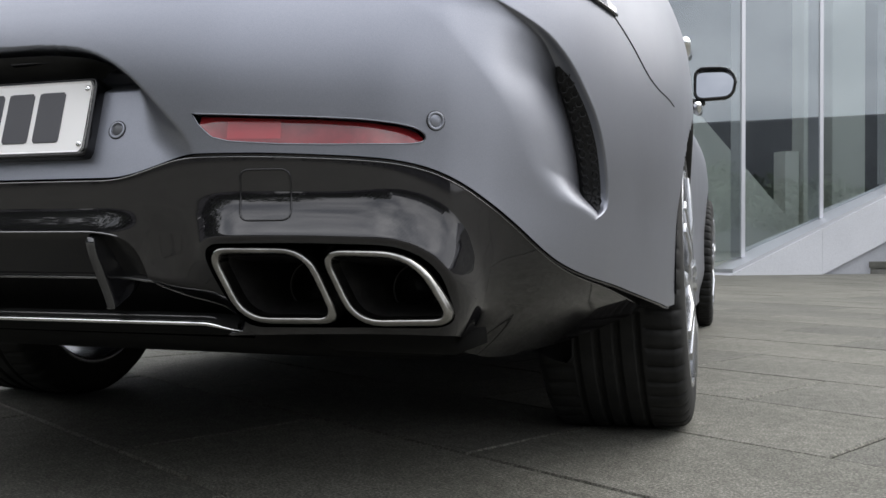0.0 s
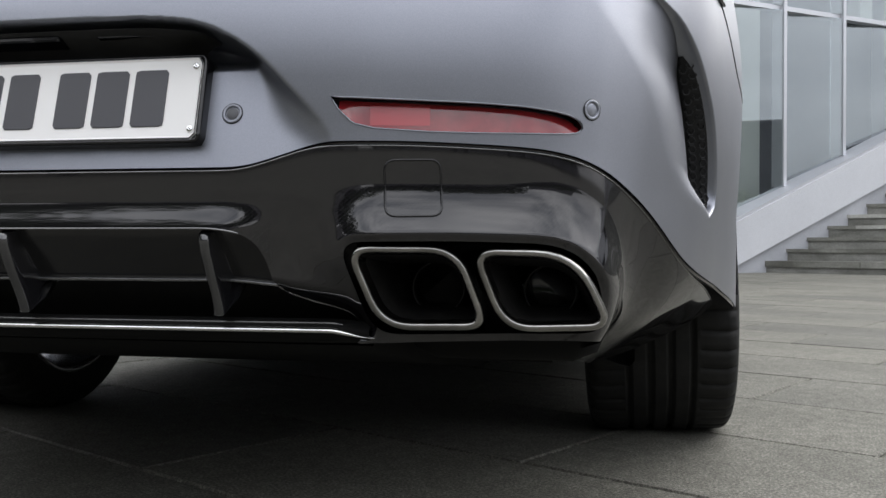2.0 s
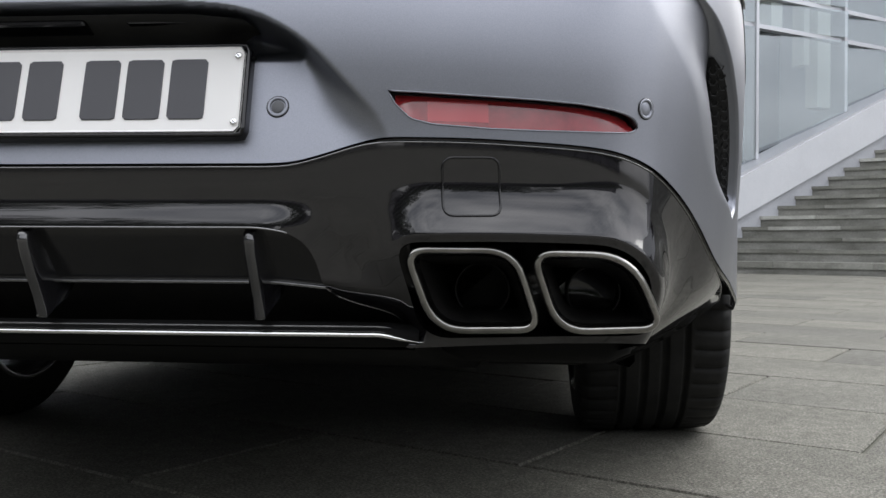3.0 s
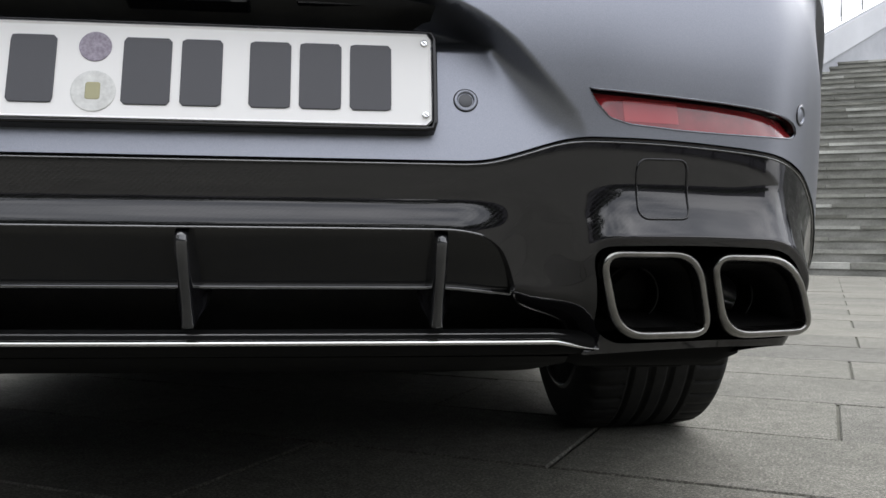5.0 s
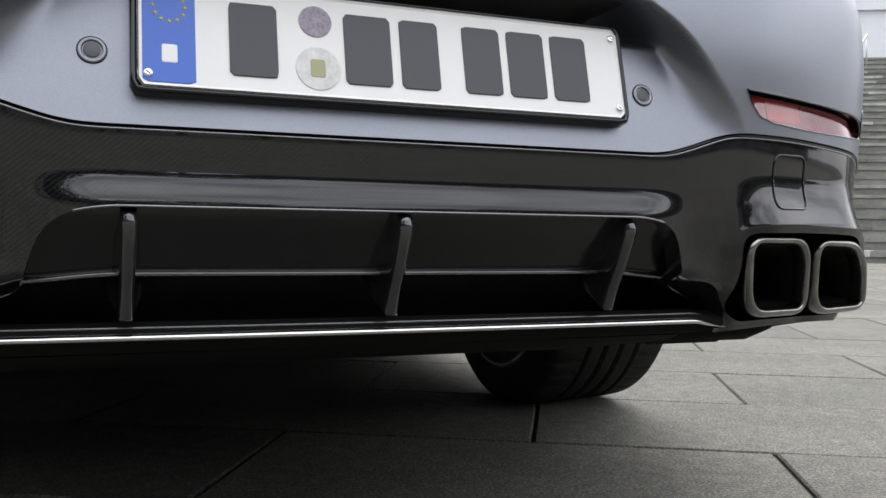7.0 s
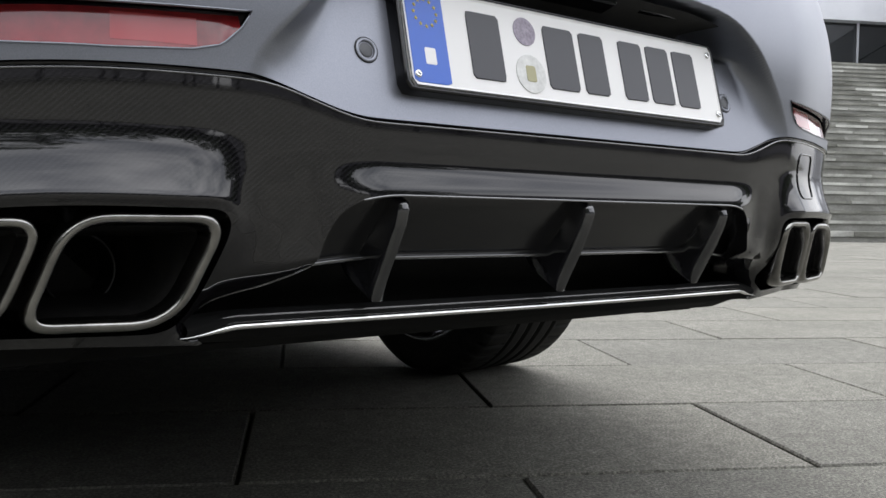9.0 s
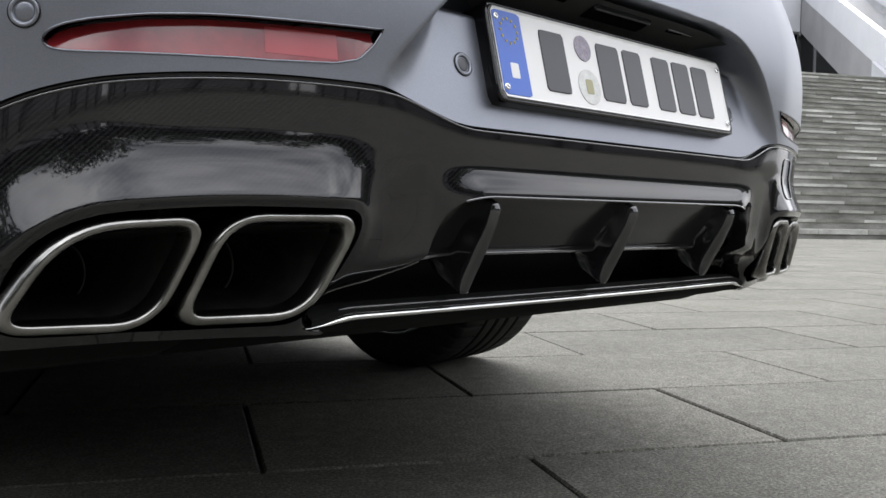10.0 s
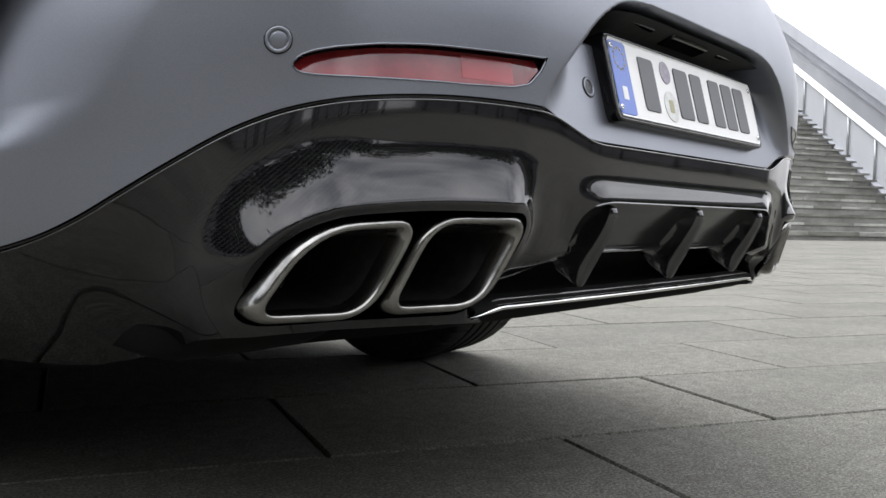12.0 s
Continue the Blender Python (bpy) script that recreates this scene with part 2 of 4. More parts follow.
def part(name, bm, mat, parent=None, label="", smooth=False):
    bmesh.ops.recalc_face_normals(bm, faces=bm.faces)
    me = bpy.data.meshes.new(name)
    bm.to_mesh(me)
    bm.free()
    if smooth:
        me.polygons.foreach_set("use_smooth", [True] * len(me.polygons))
    me.materials.append(mat)
    ob = new(name, me)
    if parent:
        ob.parent = parent
    if label:
        tagged(ob, label)
    return ob


def box_bm(size, at=(0, 0, 0), bevel=0.0, bm=None, turn=None):
    bm = bm or bmesh.new()
    m = Matrix.Translation(at) @ (turn or Matrix()) @ Matrix.Diagonal((*size, 1))
    r = bmesh.ops.create_cube(bm, size=1, matrix=m)
    if bevel:
        edges = list({e for v in r["verts"] for e in v.link_edges})
        bmesh.ops.bevel(bm, geom=edges, offset=bevel, segments=2, affect="EDGES", profile=0.5)
    return bm


def tube(name, points, radius, mat, parent=None, label="", sides=10, closed=False):
    """A round bar through points."""
    P = [Vector(p) for p in points]
    n = len(P)
    verts, faces = [], []
    up = Vector((0, 0, 1))
    for i, p in enumerate(P):
        a = P[(i - 1) % n] if closed or i > 0 else P[i]
        b = P[(i + 1) % n] if closed or i < n - 1 else P[i]
        d = (b - a).normalized()
        s = d.cross(up)
        if s.length < 1e-3:
            s = d.cross(Vector((0, 1, 0)))
        s.normalize()
        q = s.cross(d)
        rad = radius[i] if isinstance(radius, (list, tuple)) else radius
        for k in range(sides):
            w = 2 * math.pi * k / sides
            verts.append(p + rad * (math.cos(w) * s + math.sin(w) * q))
    for i in range(n if closed else n - 1):
        j = (i + 1) % n
        for k in range(sides):
            m = (k + 1) % sides
            faces.append((i * sides + k, i * sides + m, j * sides + m, j * sides + k))
    if not closed:
        faces.append(tuple(range(sides))[::-1])
        faces.append(tuple((n - 1) * sides + k for k in range(sides)))
    return mesh_ob(name, verts, faces, mat, parent, label)


def lathe(name, profile, mat, parent=None, label="", steps=64, axis="x", at=(0, 0, 0)):
    """profile: (along the axle, radius) pairs, turned about the x axis."""
    verts, faces = [], []
    n = len(profile)
    for i in range(steps):
        w = 2 * math.pi * i / steps
        for a, r in profile:
            verts.append((at[0] + a, at[1] + r * math.cos(w), at[2] + r * math.sin(w)))
    for i in range(steps):
        j = (i + 1) % steps
        for k in range(n - 1):
            faces.append((i * n + k, i * n + k + 1, j * n + k + 1, j * n + k))
    return mesh_ob(name, verts, faces, mat, parent, label)


def rounded(poly, radius, seg=6):
    """A polygon with rounded corners; radius may be a list."""
    out = []
    n = len(poly)
    for i in range(n):
        p, a, b = (Vector(poly[j % n]) for j in (i, i - 1, i + 1))
        r = radius[i] if isinstance(radius, (list, tuple)) else radius
        u, v = (a - p), (b - p)
        r = min(r, u.length * 0.48, v.length * 0.48)
        s, e = p + u.normalized() * r, p + v.normalized() * r
        for k in range(seg + 1):
            f = k / seg
            out.append(tuple((1 - f) ** 2 * s + 2 * f * (1 - f) * p + f * f * e))
    return out


def even(poly, n):
    """n points at even steps round a closed outline."""
    P = np.array(poly + [poly[0]], float)
    L = np.concatenate(([0], np.cumsum(np.linalg.norm(np.diff(P, axis=0), axis=1))))
    s = np.linspace(0, L[-1], n, endpoint=False)
    return np.stack([np.interp(s, L, P[:, i]) for i in range(P.shape[1])], 1)


def grown(P, d):
    """A closed outline moved outwards by d."""
    t = np.roll(P, -1, 0) - np.roll(P, 1, 0)
    t /= np.linalg.norm(t, axis=1)[:, None] + 1e-9
    area = np.sum(P[:, 0] * np.roll(P[:, 1], -1) - np.roll(P[:, 0], -1) * P[:, 1])
    nrm = np.stack([t[:, 1], -t[:, 0]], 1) * (1 if area > 0 else -1)
    return P + d * nrm


def outline_distance(Q, P):
    """Signed distance of points Q to the closed outline P (inside below zero), and the nearest point."""
    best = np.full(len(Q), 1e9)
    near = np.zeros_like(Q)
    inside = np.zeros(len(Q), bool)
    for a, b in zip(P, np.roll(P, -1, 0)):
        ab = b - a
        f = np.clip(((Q - a) @ ab) / (ab @ ab + 1e-12), 0, 1)
        c = a + f[:, None] * ab
        d = np.linalg.norm(Q - c, axis=1)
        k = d < best
        best[k], near[k] = d[k], c[k]
        if abs(ab[1]) > 1e-12:
            x = a[0] + (Q[:, 1] - a[1]) / ab[1] * ab[0]
            inside ^= ((a[1] > Q[:, 1]) != (b[1] > Q[:, 1])) & (Q[:, 0] < x)
    return np.where(inside, -best, best), near


def sheet(name, uu, zz, place, mat, parent, label="", holes=(), snap=0.001, cut=None):
    """A surface over a grid of (u, z), with clean-edged holes given as outlines in (u, z)."""
    n, m = uu.shape
    Q = np.stack([uu.ravel(), zz.ravel()], 1)
    idx = np.arange(n * m).reshape(n, m)
    f = np.stack([idx[:-1, :-1].ravel(), idx[1:, :-1].ravel(), idx[1:, 1:].ravel(), idx[:-1, 1:].ravel()], 1)
    gone = np.zeros(len(f), bool)
    for P in holes:
        lo, hi = P.min(0) - 0.02, P.max(0) + 0.02
        k = np.where(np.all((Q > lo) & (Q < hi), axis=1))[0]
        if not len(k):
            continue
        d = np.full(len(Q), 1.0)
        near = Q.copy()
        d[k], near[k] = outline_distance(Q[k], P)
        bad = (d < -snap)[f].any(1)
        rim = np.intersect1d(np.unique(f[bad]), np.unique(f[~bad]))
        Q[rim] = near[rim]
        gone |= bad
    X = place(Q[:, 0], Q[:, 1])
    if cut is not None:
        gone |= cut(X)[f].any(1)
    f = f[~gone]
    used = np.unique(f)
    renum = np.full(n * m, -1)
    renum[used] = np.arange(len(used))
    ob = mesh_ob(name, X[used], renum[f], mat, parent, label)
    uv = ob.data.uv_layers.new(name="weave")
    uv.data.foreach_set("uv", Q[used][renum[f].ravel()].ravel())
    return ob


def strip(name, loops, mat, parent=None, label="", closed=True, cap=False, smooth=True):
    """Skins a row of loops of equal length."""
    n = len(loops[0])
    verts = [p for lp in loops for p in lp]
    faces = []
    for i in range(len(loops) - 1):
        for k in range(n if closed else n - 1):
            j = (k + 1) % n
            faces.append((i * n + k, i * n + j, (i + 1) * n + j, (i + 1) * n + k))
    if cap:
        faces.append(tuple((len(loops) - 1) * n + k for k in range(n)))
    return mesh_ob(name, verts, faces, mat, parent, label, smooth)


def smoothstep(a, b, x):
    f = np.clip((x - a) / (b - a), 0, 1)
    return f * f * (3 - 2 * f)


# ---- the car: plan outline of the body, right half, from the middle of the tail to the nose ----
PLAN_X = [-0.0001, 0.1499, 0.2999, 0.4401, 0.5143, 0.6076, 0.681, 0.7365, 0.768, 0.7974, 0.828, 0.8557, 0.8895, 0.9175, 0.9437, 0.9775, 1.0030, 1.0150, 1.0200, 0.990, 0.975, 0.975, 0.99, 0.995, 0.98, 0.94, 0.83, 0.65, 0.35, 0.0]
PLAN_Y = [-0.012, -0.0128, -0.0107, 0.0006, 0.0157, 0.0446, 0.0747, 0.118, 0.1527, 0.1903, 0.2399, 0.2896, 0.3592, 0.4389, 0.5386, 0.6882, 0.838, 0.9879, 1.2379, 1.8, 2.4, 3.1, 3.8, 4.2, 4.5, 4.7, 4.86, 4.97, 5.03, 5.05]


def plan_curve():
    P = np.stack([PLAN_X, PLAN_Y], 1)
    n = len(P)
    out = []
    for i in range(n - 1):
        a, b = P[i], P[i + 1]
        t0 = (P[i + 1] - P[i - 1]) / 2 if i > 0 else np.array([P[1][0] - P[0][0], 0])
        t1 = (P[i + 2] - P[i]) / 2 if i < n - 2 else np.array([P[-1][0] - P[-2][0], 0])
        L = np.linalg.norm(b - a)
        t0, t1 = t0 / (np.linalg.norm(t0) + 1e-9) * L, t1 / (np.linalg.norm(t1) + 1e-9) * L
        for f in np.linspace(0, 1, 12, endpoint=False):
            out.append((2 * f**3 - 3 * f**2 + 1) * a + (f**3 - 2 * f**2 + f) * t0 + (-2 * f**3 + 3 * f**2) * b + (f**3 - f**2) * t1)
    out.append(P[-1])
    return np.array(out)


PLAN = plan_curve()
ARC = np.concatenate(([0], np.cumsum(np.linalg.norm(np.diff(PLAN, axis=0), axis=1))))
_t = np.gradient(PLAN, ARC, axis=0)
for _ in range(6):
    _t[1:-1] = (_t[:-2] + 2 * _t[1:-1] + _t[2:]) / 4
_t /= np.linalg.norm(_t, axis=1)[:, None]
NORMAL = np.stack([_t[:, 1], -_t[:, 0]], 1)
U_ALL = ARC[-1]


def plan(u):
    """x, y and the outward normal of the plan outline at arc length u (left side below zero)."""
    a, s = np.abs(u), np.sign(u)
    s = np.where(s == 0, 1, s)
    x, y = np.interp(a, ARC, PLAN[:, 0]), np.interp(a, ARC, PLAN[:, 1])
    nx, ny = np.interp(a, ARC, NORMAL[:, 0]), np.interp(a, ARC, NORMAL[:, 1])
    return s * x, y, s * nx, ny


_rear = int(np.argmax(PLAN[:, 0] > 1.0))


def u_of_x(x):
    """Arc length at a half width x on the rear half."""
    return np.sign(x) * np.interp(np.abs(x), PLAN[:_rear, 0], ARC[:_rear])


def u_of_y(y):
    k = int(np.argmax(PLAN[:, 0] > 0.7))
    return np.interp(y, PLAN[k:, 1], ARC[k:])


# edge between paint and carbon, recess round the plate, lip of the side vent
EDGE_X = [0, .29, .315, .334, .374, .40, .43, .50, .60, .67, .716, .757, .792, .823, .848, .868, .890, .915, .938, .957, .972, .985, .997]
EDGE_Z = [.530, .530, .531, .535, .547, .555, .5590, .5595, .557, .553, .545, .5265, .498, .4655, .4355, .4155, .3995, .3845, .370, .354, .341, .330, .318]
EDGE_U = u_of_x(np.array(EDGE_X))


def curve(v, xs, zs):
    """Smooth curve through points that overshoots nowhere."""
    xs, zs = np.asarray(xs, float), np.asarray(zs, float)
    h = np.diff(xs)
    d = np.diff(zs) / h
    m = np.concatenate(([d[0]], np.where(d[:-1] * d[1:] > 0, 2 * d[:-1] * d[1:] / (d[:-1] + d[1:] + 1e-12 * np.sign(d[1:])), 0), [d[-1]]))
    v = np.clip(v, xs[0], xs[-1])
    i = np.clip(np.searchsorted(xs, v, side="right") - 1, 0, len(h) - 1)
    f = (v - xs[i]) / h[i]
    return (2 * f**3 - 3 * f**2 + 1) * zs[i] + (f**3 - 2 * f**2 + f) * h[i] * m[i] + (-2 * f**3 + 3 * f**2) * zs[i + 1] + (f**3 - f**2) * h[i] * m[i + 1]


def soft_interp(v, xs, zs, w=0.008):
    return sum(curve(v + k * w, xs, zs) for k in (-1, -0.5, 0, 0.5, 1)) / 5


def edge_z(u):
    return soft_interp(np.abs(u), EDGE_U, EDGE_Z, .014)


LIP_Z = [.470, .480, .488, .496, .510, .525, .56, .60, .64, .68, .718, .745, .762, .778, .80]
LIP_X = [.898, .907, .9155, .9195, .9215, .9215, .9185, .913, .9045, .890, .8725, .854, .8365, .8075, .772]
LIP_U = u_of_x(np.array(LIP_X))
A0 = float(u_of_x(np.array(0.89)))


def lip_u(z):
    return soft_interp(z, LIP_Z, LIP_U, .012)


Z_TOP = 0.83


def rise(z):
    """How far the skin stands out from the plan outline at height z."""
    return np.interp(z, [.50, .56, .60, .64, .67, .70, .73, .76, .80, .85, .90, 1.0, 1.08], [-.003, -.004, -.001, .0015, .0015, -.001, -.006, -.014, -.029, -.053, -.085, -.16, -.24])


def rise_side(z):
    return np.interp(z, [.2, .3, .5, .60, .68, .74, .80, .86, .92, .98, 1.03, 1.06], [-.03, -.002, -.006, .0, .003, .004, .002, -.004, -.014, -.036, -.08, -.13])


_half = [(0, .7150), (.14, .7148), (.20, .7135), (.258, .707), (.302, .690), (.336, .662), (.382, .616), (.412, .586), (.423, .567), (.432, .53), (.432, .45)]
RECESS = np.array(even(rounded([(-x, z) for x, z in _half[:0:-1]] + _half, .03, 4), 110))


def turn_under(x, z):
    """How far the lower corners of the body draw in towards the ground."""
    ax = np.abs(x)
    low = np.clip(.505 - z, 0, .3)
    flank = np.clip(.62 - z, 0, .4)
    return .4 * low * low * smoothstep(.72, .90, ax) * (1 - smoothstep(.885, .975, ax)) + .14 * flank * flank * smoothstep(.78, .92, ax) * (1 - .6 * smoothstep(.93, .985, ax))


def skin(u, z):
    """The painted skin with the plate recess."""
    x, y, nx, ny = plan(u)
    f = smoothstep(0.55, 1.0, np.abs(u))
    zs = np.stack([z + k * 0.012 for k in (-2, -1, 0, 1, 2)])
    h = (1 - f) * rise(zs).mean(0) + f * rise_side(zs).mean(0) - turn_under(x, z)
    px, py = x + h * nx, y + h * ny
    # recess: a leaning panel under an overhanging edge
    ax = np.abs(x)
    inside = np.full(len(z), -1.0)
    near = (ax < .49) & (z < .74)
    if near.any():
        inside[near] = -outline_distance(np.stack([x[near], z[near]], 1), RECESS)[0]
    low = smoothstep(.695, .655, z)
    q = np.clip((inside + .003 + .003 * low) / (.018 + .034 * smoothstep(.67, .58, z)), 0, 1)
    q = 1.04 * q * q / (q + .04)
    k = 1 - (1 - q) ** 2.3
    panel = .003 + .26 * (z - .53) + .05 * smoothstep(.655, .678, z) * smoothstep(.385, .262, ax)
    py = np.where(k > 0, py * (1 - k) + np.maximum(panel, py) * k, py)
    return px, py, nx, ny


def scoop(u, z):
    """Depth of the hollow in front of the side vent (0 beyond its lip)."""
    s = lip_u(z) - np.abs(u)
    wide = curve(z, [.44, .52, .60, .70, .75, .80], [.17, .20, .225, .225, .21, .19])
    floor_z = .493 + .17 * np.clip(s, 0, .25)
    deep = .050 * smoothstep(-.012, .036, z - floor_z) * curve(z, [.48, .60, .68, .72, .755, .79], [1, 1, .84, .55, .25, 0])
    f = np.clip(1 - s / wide, 0, 1)
    hollow = deep * f ** 1.5
    rolled = .0045 * smoothstep(-.007, 0, s) ** 2 * np.clip(deep / .02, 0, 1)
    return np.where(s > 0, hollow, rolled)


def painted(u, z):
    x, y, nx, ny = skin(u, z)
    d = scoop(u, z)
    return np.stack([x - d * nx, y - d * ny * 0.4 + d * 0.6, z], 1)


car = new("car")
tagged(car, "satin grey four-door sports car parked on the slab plaza", "car", kind="thing")

U_ARCH = float(u_of_y(0.95))


def arch_cut(X):
    return (np.abs(X[:, 0]) > 0.85) & (((X[:, 1] - 1.25) ** 2 + (X[:, 2] - 0.36) ** 2 < 0.375 ** 2) | ((X[:, 1] - 4.2) ** 2 + (X[:, 2] - 0.36) ** 2 < 0.375 ** 2))


# reflector outline and its red lens
REF_X = [.430, .438, .455, .48, .544, .60, .65, .69, .706, .715, .7195, .721]
REF_TOP = [.6145, .6135, .613, .612, .610, .6085, .606, .6015, .5980, .5940, .5895, .5855]
REF_BOT = [.6125, .599, .583, .577, .5735, .573, .5735, .5745, .5757, .5775, .5805, .5840]


def reflector_outline(inset=0.0):
    xs = np.concatenate([np.linspace(.430 + inset, .705, 34), np.linspace(.708, .721 - inset, 10)])
    top = np.interp(xs, REF_X, REF_TOP) - inset
    bot = np.interp(xs, REF_X, REF_BOT) + inset
    pts = list(zip(u_of_x(xs), top)) + list(zip(u_of_x(xs[::-1]), bot[::-1]))
    return np.array(even(pts, 120))


def mirrored(P):
    Q = P.copy()
    Q[:, 0] *= -1
    return Q[::-1]


REF_HOLE = reflector_outline()
# painted bumper
cols = np.linspace(-U_ARCH, U_ARCH, 1040)
cols = np.sort(np.concatenate([cols[np.abs(np.abs(cols) - A0 - .0008) > 0.0032], [sg * (A0 + d) for sg in (1, -1) for d in (-.0008, -.0003, .0003, .0015, .003)]]))
rows_v = np.linspace(0, 1, 170)
uu = np.repeat(cols[:, None], len(rows_v), 1)
zz = edge_z(cols)[:, None] + 0.0030 + (Z_TOP - edge_z(cols) - 0.0030)[:, None] * rows_v[None, :]
a = np.abs(uu)
hat = np.clip(1 - np.abs(a - A0) / 0.30, 0, 1)
hat = np.where(np.abs(a - A0) < .004, 1.0, hat)
sign_u = np.sign(uu)
for _ in range(8):
    uu = sign_u * (a + (lip_u(zz) - A0) * hat * smoothstep(.40, .475, zz))
    ez = edge_z(uu) + 0.0030
    zz = .5 * zz + .5 * (ez + (Z_TOP - ez) * rows_v[None, :])
bumper = sheet("bumper", uu, zz, painted, PAINT, car, "satin grey painted bumper skin", holes=[REF_HOLE, mirrored(REF_HOLE)], cut=arch_cut)


def on_skin(u, z, deep=0.0):
    P = painted(np.atleast_1d(np.array(u, float)), np.atleast_1d(np.array(z, float)))
    _, _, nx, ny = plan(np.atleast_1d(np.array(u, float)))
    P[:, 0] -= deep * nx
    P[:, 1] -= deep * ny
    return P


for side in (1, -1):
    H = REF_HOLE if side > 0 else mirrored(REF_HOLE)
    well = strip("reflector_well", [on_skin(H[:, 0], H[:, 1], -0.0015), on_skin(H[:, 0], H[:, 1], 0.004), on_skin(H[:, 0], H[:, 1], 0.016)], GLOSS_BLACK, bumper, "black recessed reflector surround")
    tube("reflector_rim", on_skin(H[:, 0], H[:, 1], 0.0006), .0012, PAINT, bumper, "thin painted rim", sides=6, closed=True)
    xs = np.concatenate([np.linspace(.438, .70, 50), np.linspace(.704, .7195, 12)])
    rows = np.linspace(0, 1, 8)
    ux = u_of_x(xs) * side
    gu = np.repeat(ux[:, None], 8, 1)
    gz = (np.interp(xs, REF_X, REF_BOT) + .0008)[:, None] + ((np.interp(xs, REF_X, REF_TOP) - np.interp(xs, REF_X, REF_BOT) - .0036) * 1.0)[:, None] * rows[None, :]

    def lens_place(u, z):
        xx = np.abs(plan(u)[0])
        lo, hi = np.interp(xx, REF_X, REF_BOT), np.interp(xx, REF_X, REF_TOP)
        return on_skin(u, z, .0040 + .0095 * np.clip((z - lo) / np.maximum(hi - lo, .004), 0, 1))
    lens = sheet("reflector", gu, gz, lens_place, RED_LENS, bumper, "dark red reflector lens")
    cx = np.linspace(.475, .545, 12)
    cu = np.repeat((u_of_x(cx) * side)[:, None], 5, 1)
    cz = .581 + (.6045 - .581) * np.repeat(np.linspace(0, 1, 5)[None, :], 12, 0)
    sheet("reflector_cell", cu, cz, lambda u, z: lens_place(u, z) + np.array([0, -.0003, 0]), RED_CELL, lens, "brighter faceted red cell")

# ---- carbon lower bumper ----
POCKET = np.array(even(rounded([(.436, .4425), (.575, .4445), (.722, .4395), (.7680, .3270), (.474, .3275)], [.028, .1, .060, .032, .038]), 160))
POCKET_U = np.stack([u_of_x(POCKET[:, 0]), POCKET[:, 1]], 1)
DIFF_R = [(.285, .4585), (.318, .4525), (.338, .438), (.348, .416), (.353, .399), (.357, .3870), (.366, .3780), (.388, .3695), (.416, .3615), (.438, .3535), (.450, .3435), (.458, .331), (.460, .322), (.445, .31)]
DIFF = np.array(even(rounded(DIFF_R + [(-x, z) for x, z in DIFF_R[::-1]], .028), 420))
DIFF_U = np.stack([u_of_x(DIFF[:, 0]), DIFF[:, 1]], 1)
LOW_X = [0, .44, .48, .60, .70, .76, .783, .82, .86, .90, .93, .95, .972, .985, .997]
LOW_Z = [.312, .314, .316, .318, .318, .315, .309, .289, .265, .251, .249, .258, .278, .295, .309]


def low_z(u):
    return soft_interp(np.abs(u), u_of_x(np.array(LOW_X)), LOW_Z, .005)


def carbon_skin(u, z):
    x, y, nx, ny = plan(u)
    ax = np.abs(x)
    # upper band leans outwards to its top edge; shelf over the tailpipes and over the diffuser, saddle between them
    pipes = smoothstep(.405, .49, ax) * smoothstep(.835, .735, ax)
    mid = smoothstep(.375, .285, ax)
    e = edge_z(u)
    f = smoothstep(0.55, 1.0, np.abs(u))
    top = (1 - f) * rise(e) + f * rise_side(e)
    h = top - .0025 - .0060 * smoothstep(-.01, .080, e - z) * (1 - f) - turn_under(x, np.maximum(z, e))
    au = np.abs(u)
    far = np.full(len(u), 1.0)
    k = (au > POCKET_U[:, 0].min() - .08) & (au < POCKET_U[:, 0].max() + .08)
    far[k] = outline_distance(np.stack([au[k], z[k]], 1), POCKET_U[::2])[0].clip(0)
    outer = smoothstep(.60, .73, ax)
    rise_to = np.clip(1 - far / (.070 + .010 * outer), 0, 1)
    brow = (rise_to ** 1.6 - .40 * smoothstep(.010, 0, far)) * smoothstep(.405, .49, ax) * smoothstep(.355 - .015 * outer, .435 - .025 * outer, z)
    h = h + brow * .023 + mid * .009 * smoothstep(.492, .458, z)
    under = smoothstep(.436, .30, z)
    h = h - under * (.050 * mid + .058 * smoothstep(.36, .47, ax) * smoothstep(.79, .64, ax))
    h = h - (1 - pipes - mid).clip(0, 1) * smoothstep(.50, .40, z) * .010 * (1 - f)
    # the pillar beside the diffuser curls back into its opening
    k = (au > .33) & (au < .50) & (z < .40)
    if k.any():
        gap = outline_distance(np.stack([au[k], z[k]], 1), DIFF_U[::2])[0].clip(0)
        h[k] -= .045 * np.clip(1 - gap / .032, 0, 1) ** 2 * smoothstep(.398, .372, z[k]) * smoothstep(.318, .338, z[k])
    # lower lip rolls in beneath the tailpipes and the corner
    roll = np.clip(.352 - z, 0, .14)
    h = h - 8.5 * roll * roll * smoothstep(.62, .74, ax) * smoothstep(.87, .77, ax)
    # the corner leans in below the paint edge and turns further under towards its foot
    foot = np.clip(.43 - z, 0, .25)
    h = h - (.42 * np.clip(e - z, 0, .3) + 3.5 * foot * foot) * smoothstep(.75, .86, ax)
    return np.stack([x + h * nx, y + h * ny, z], 1)


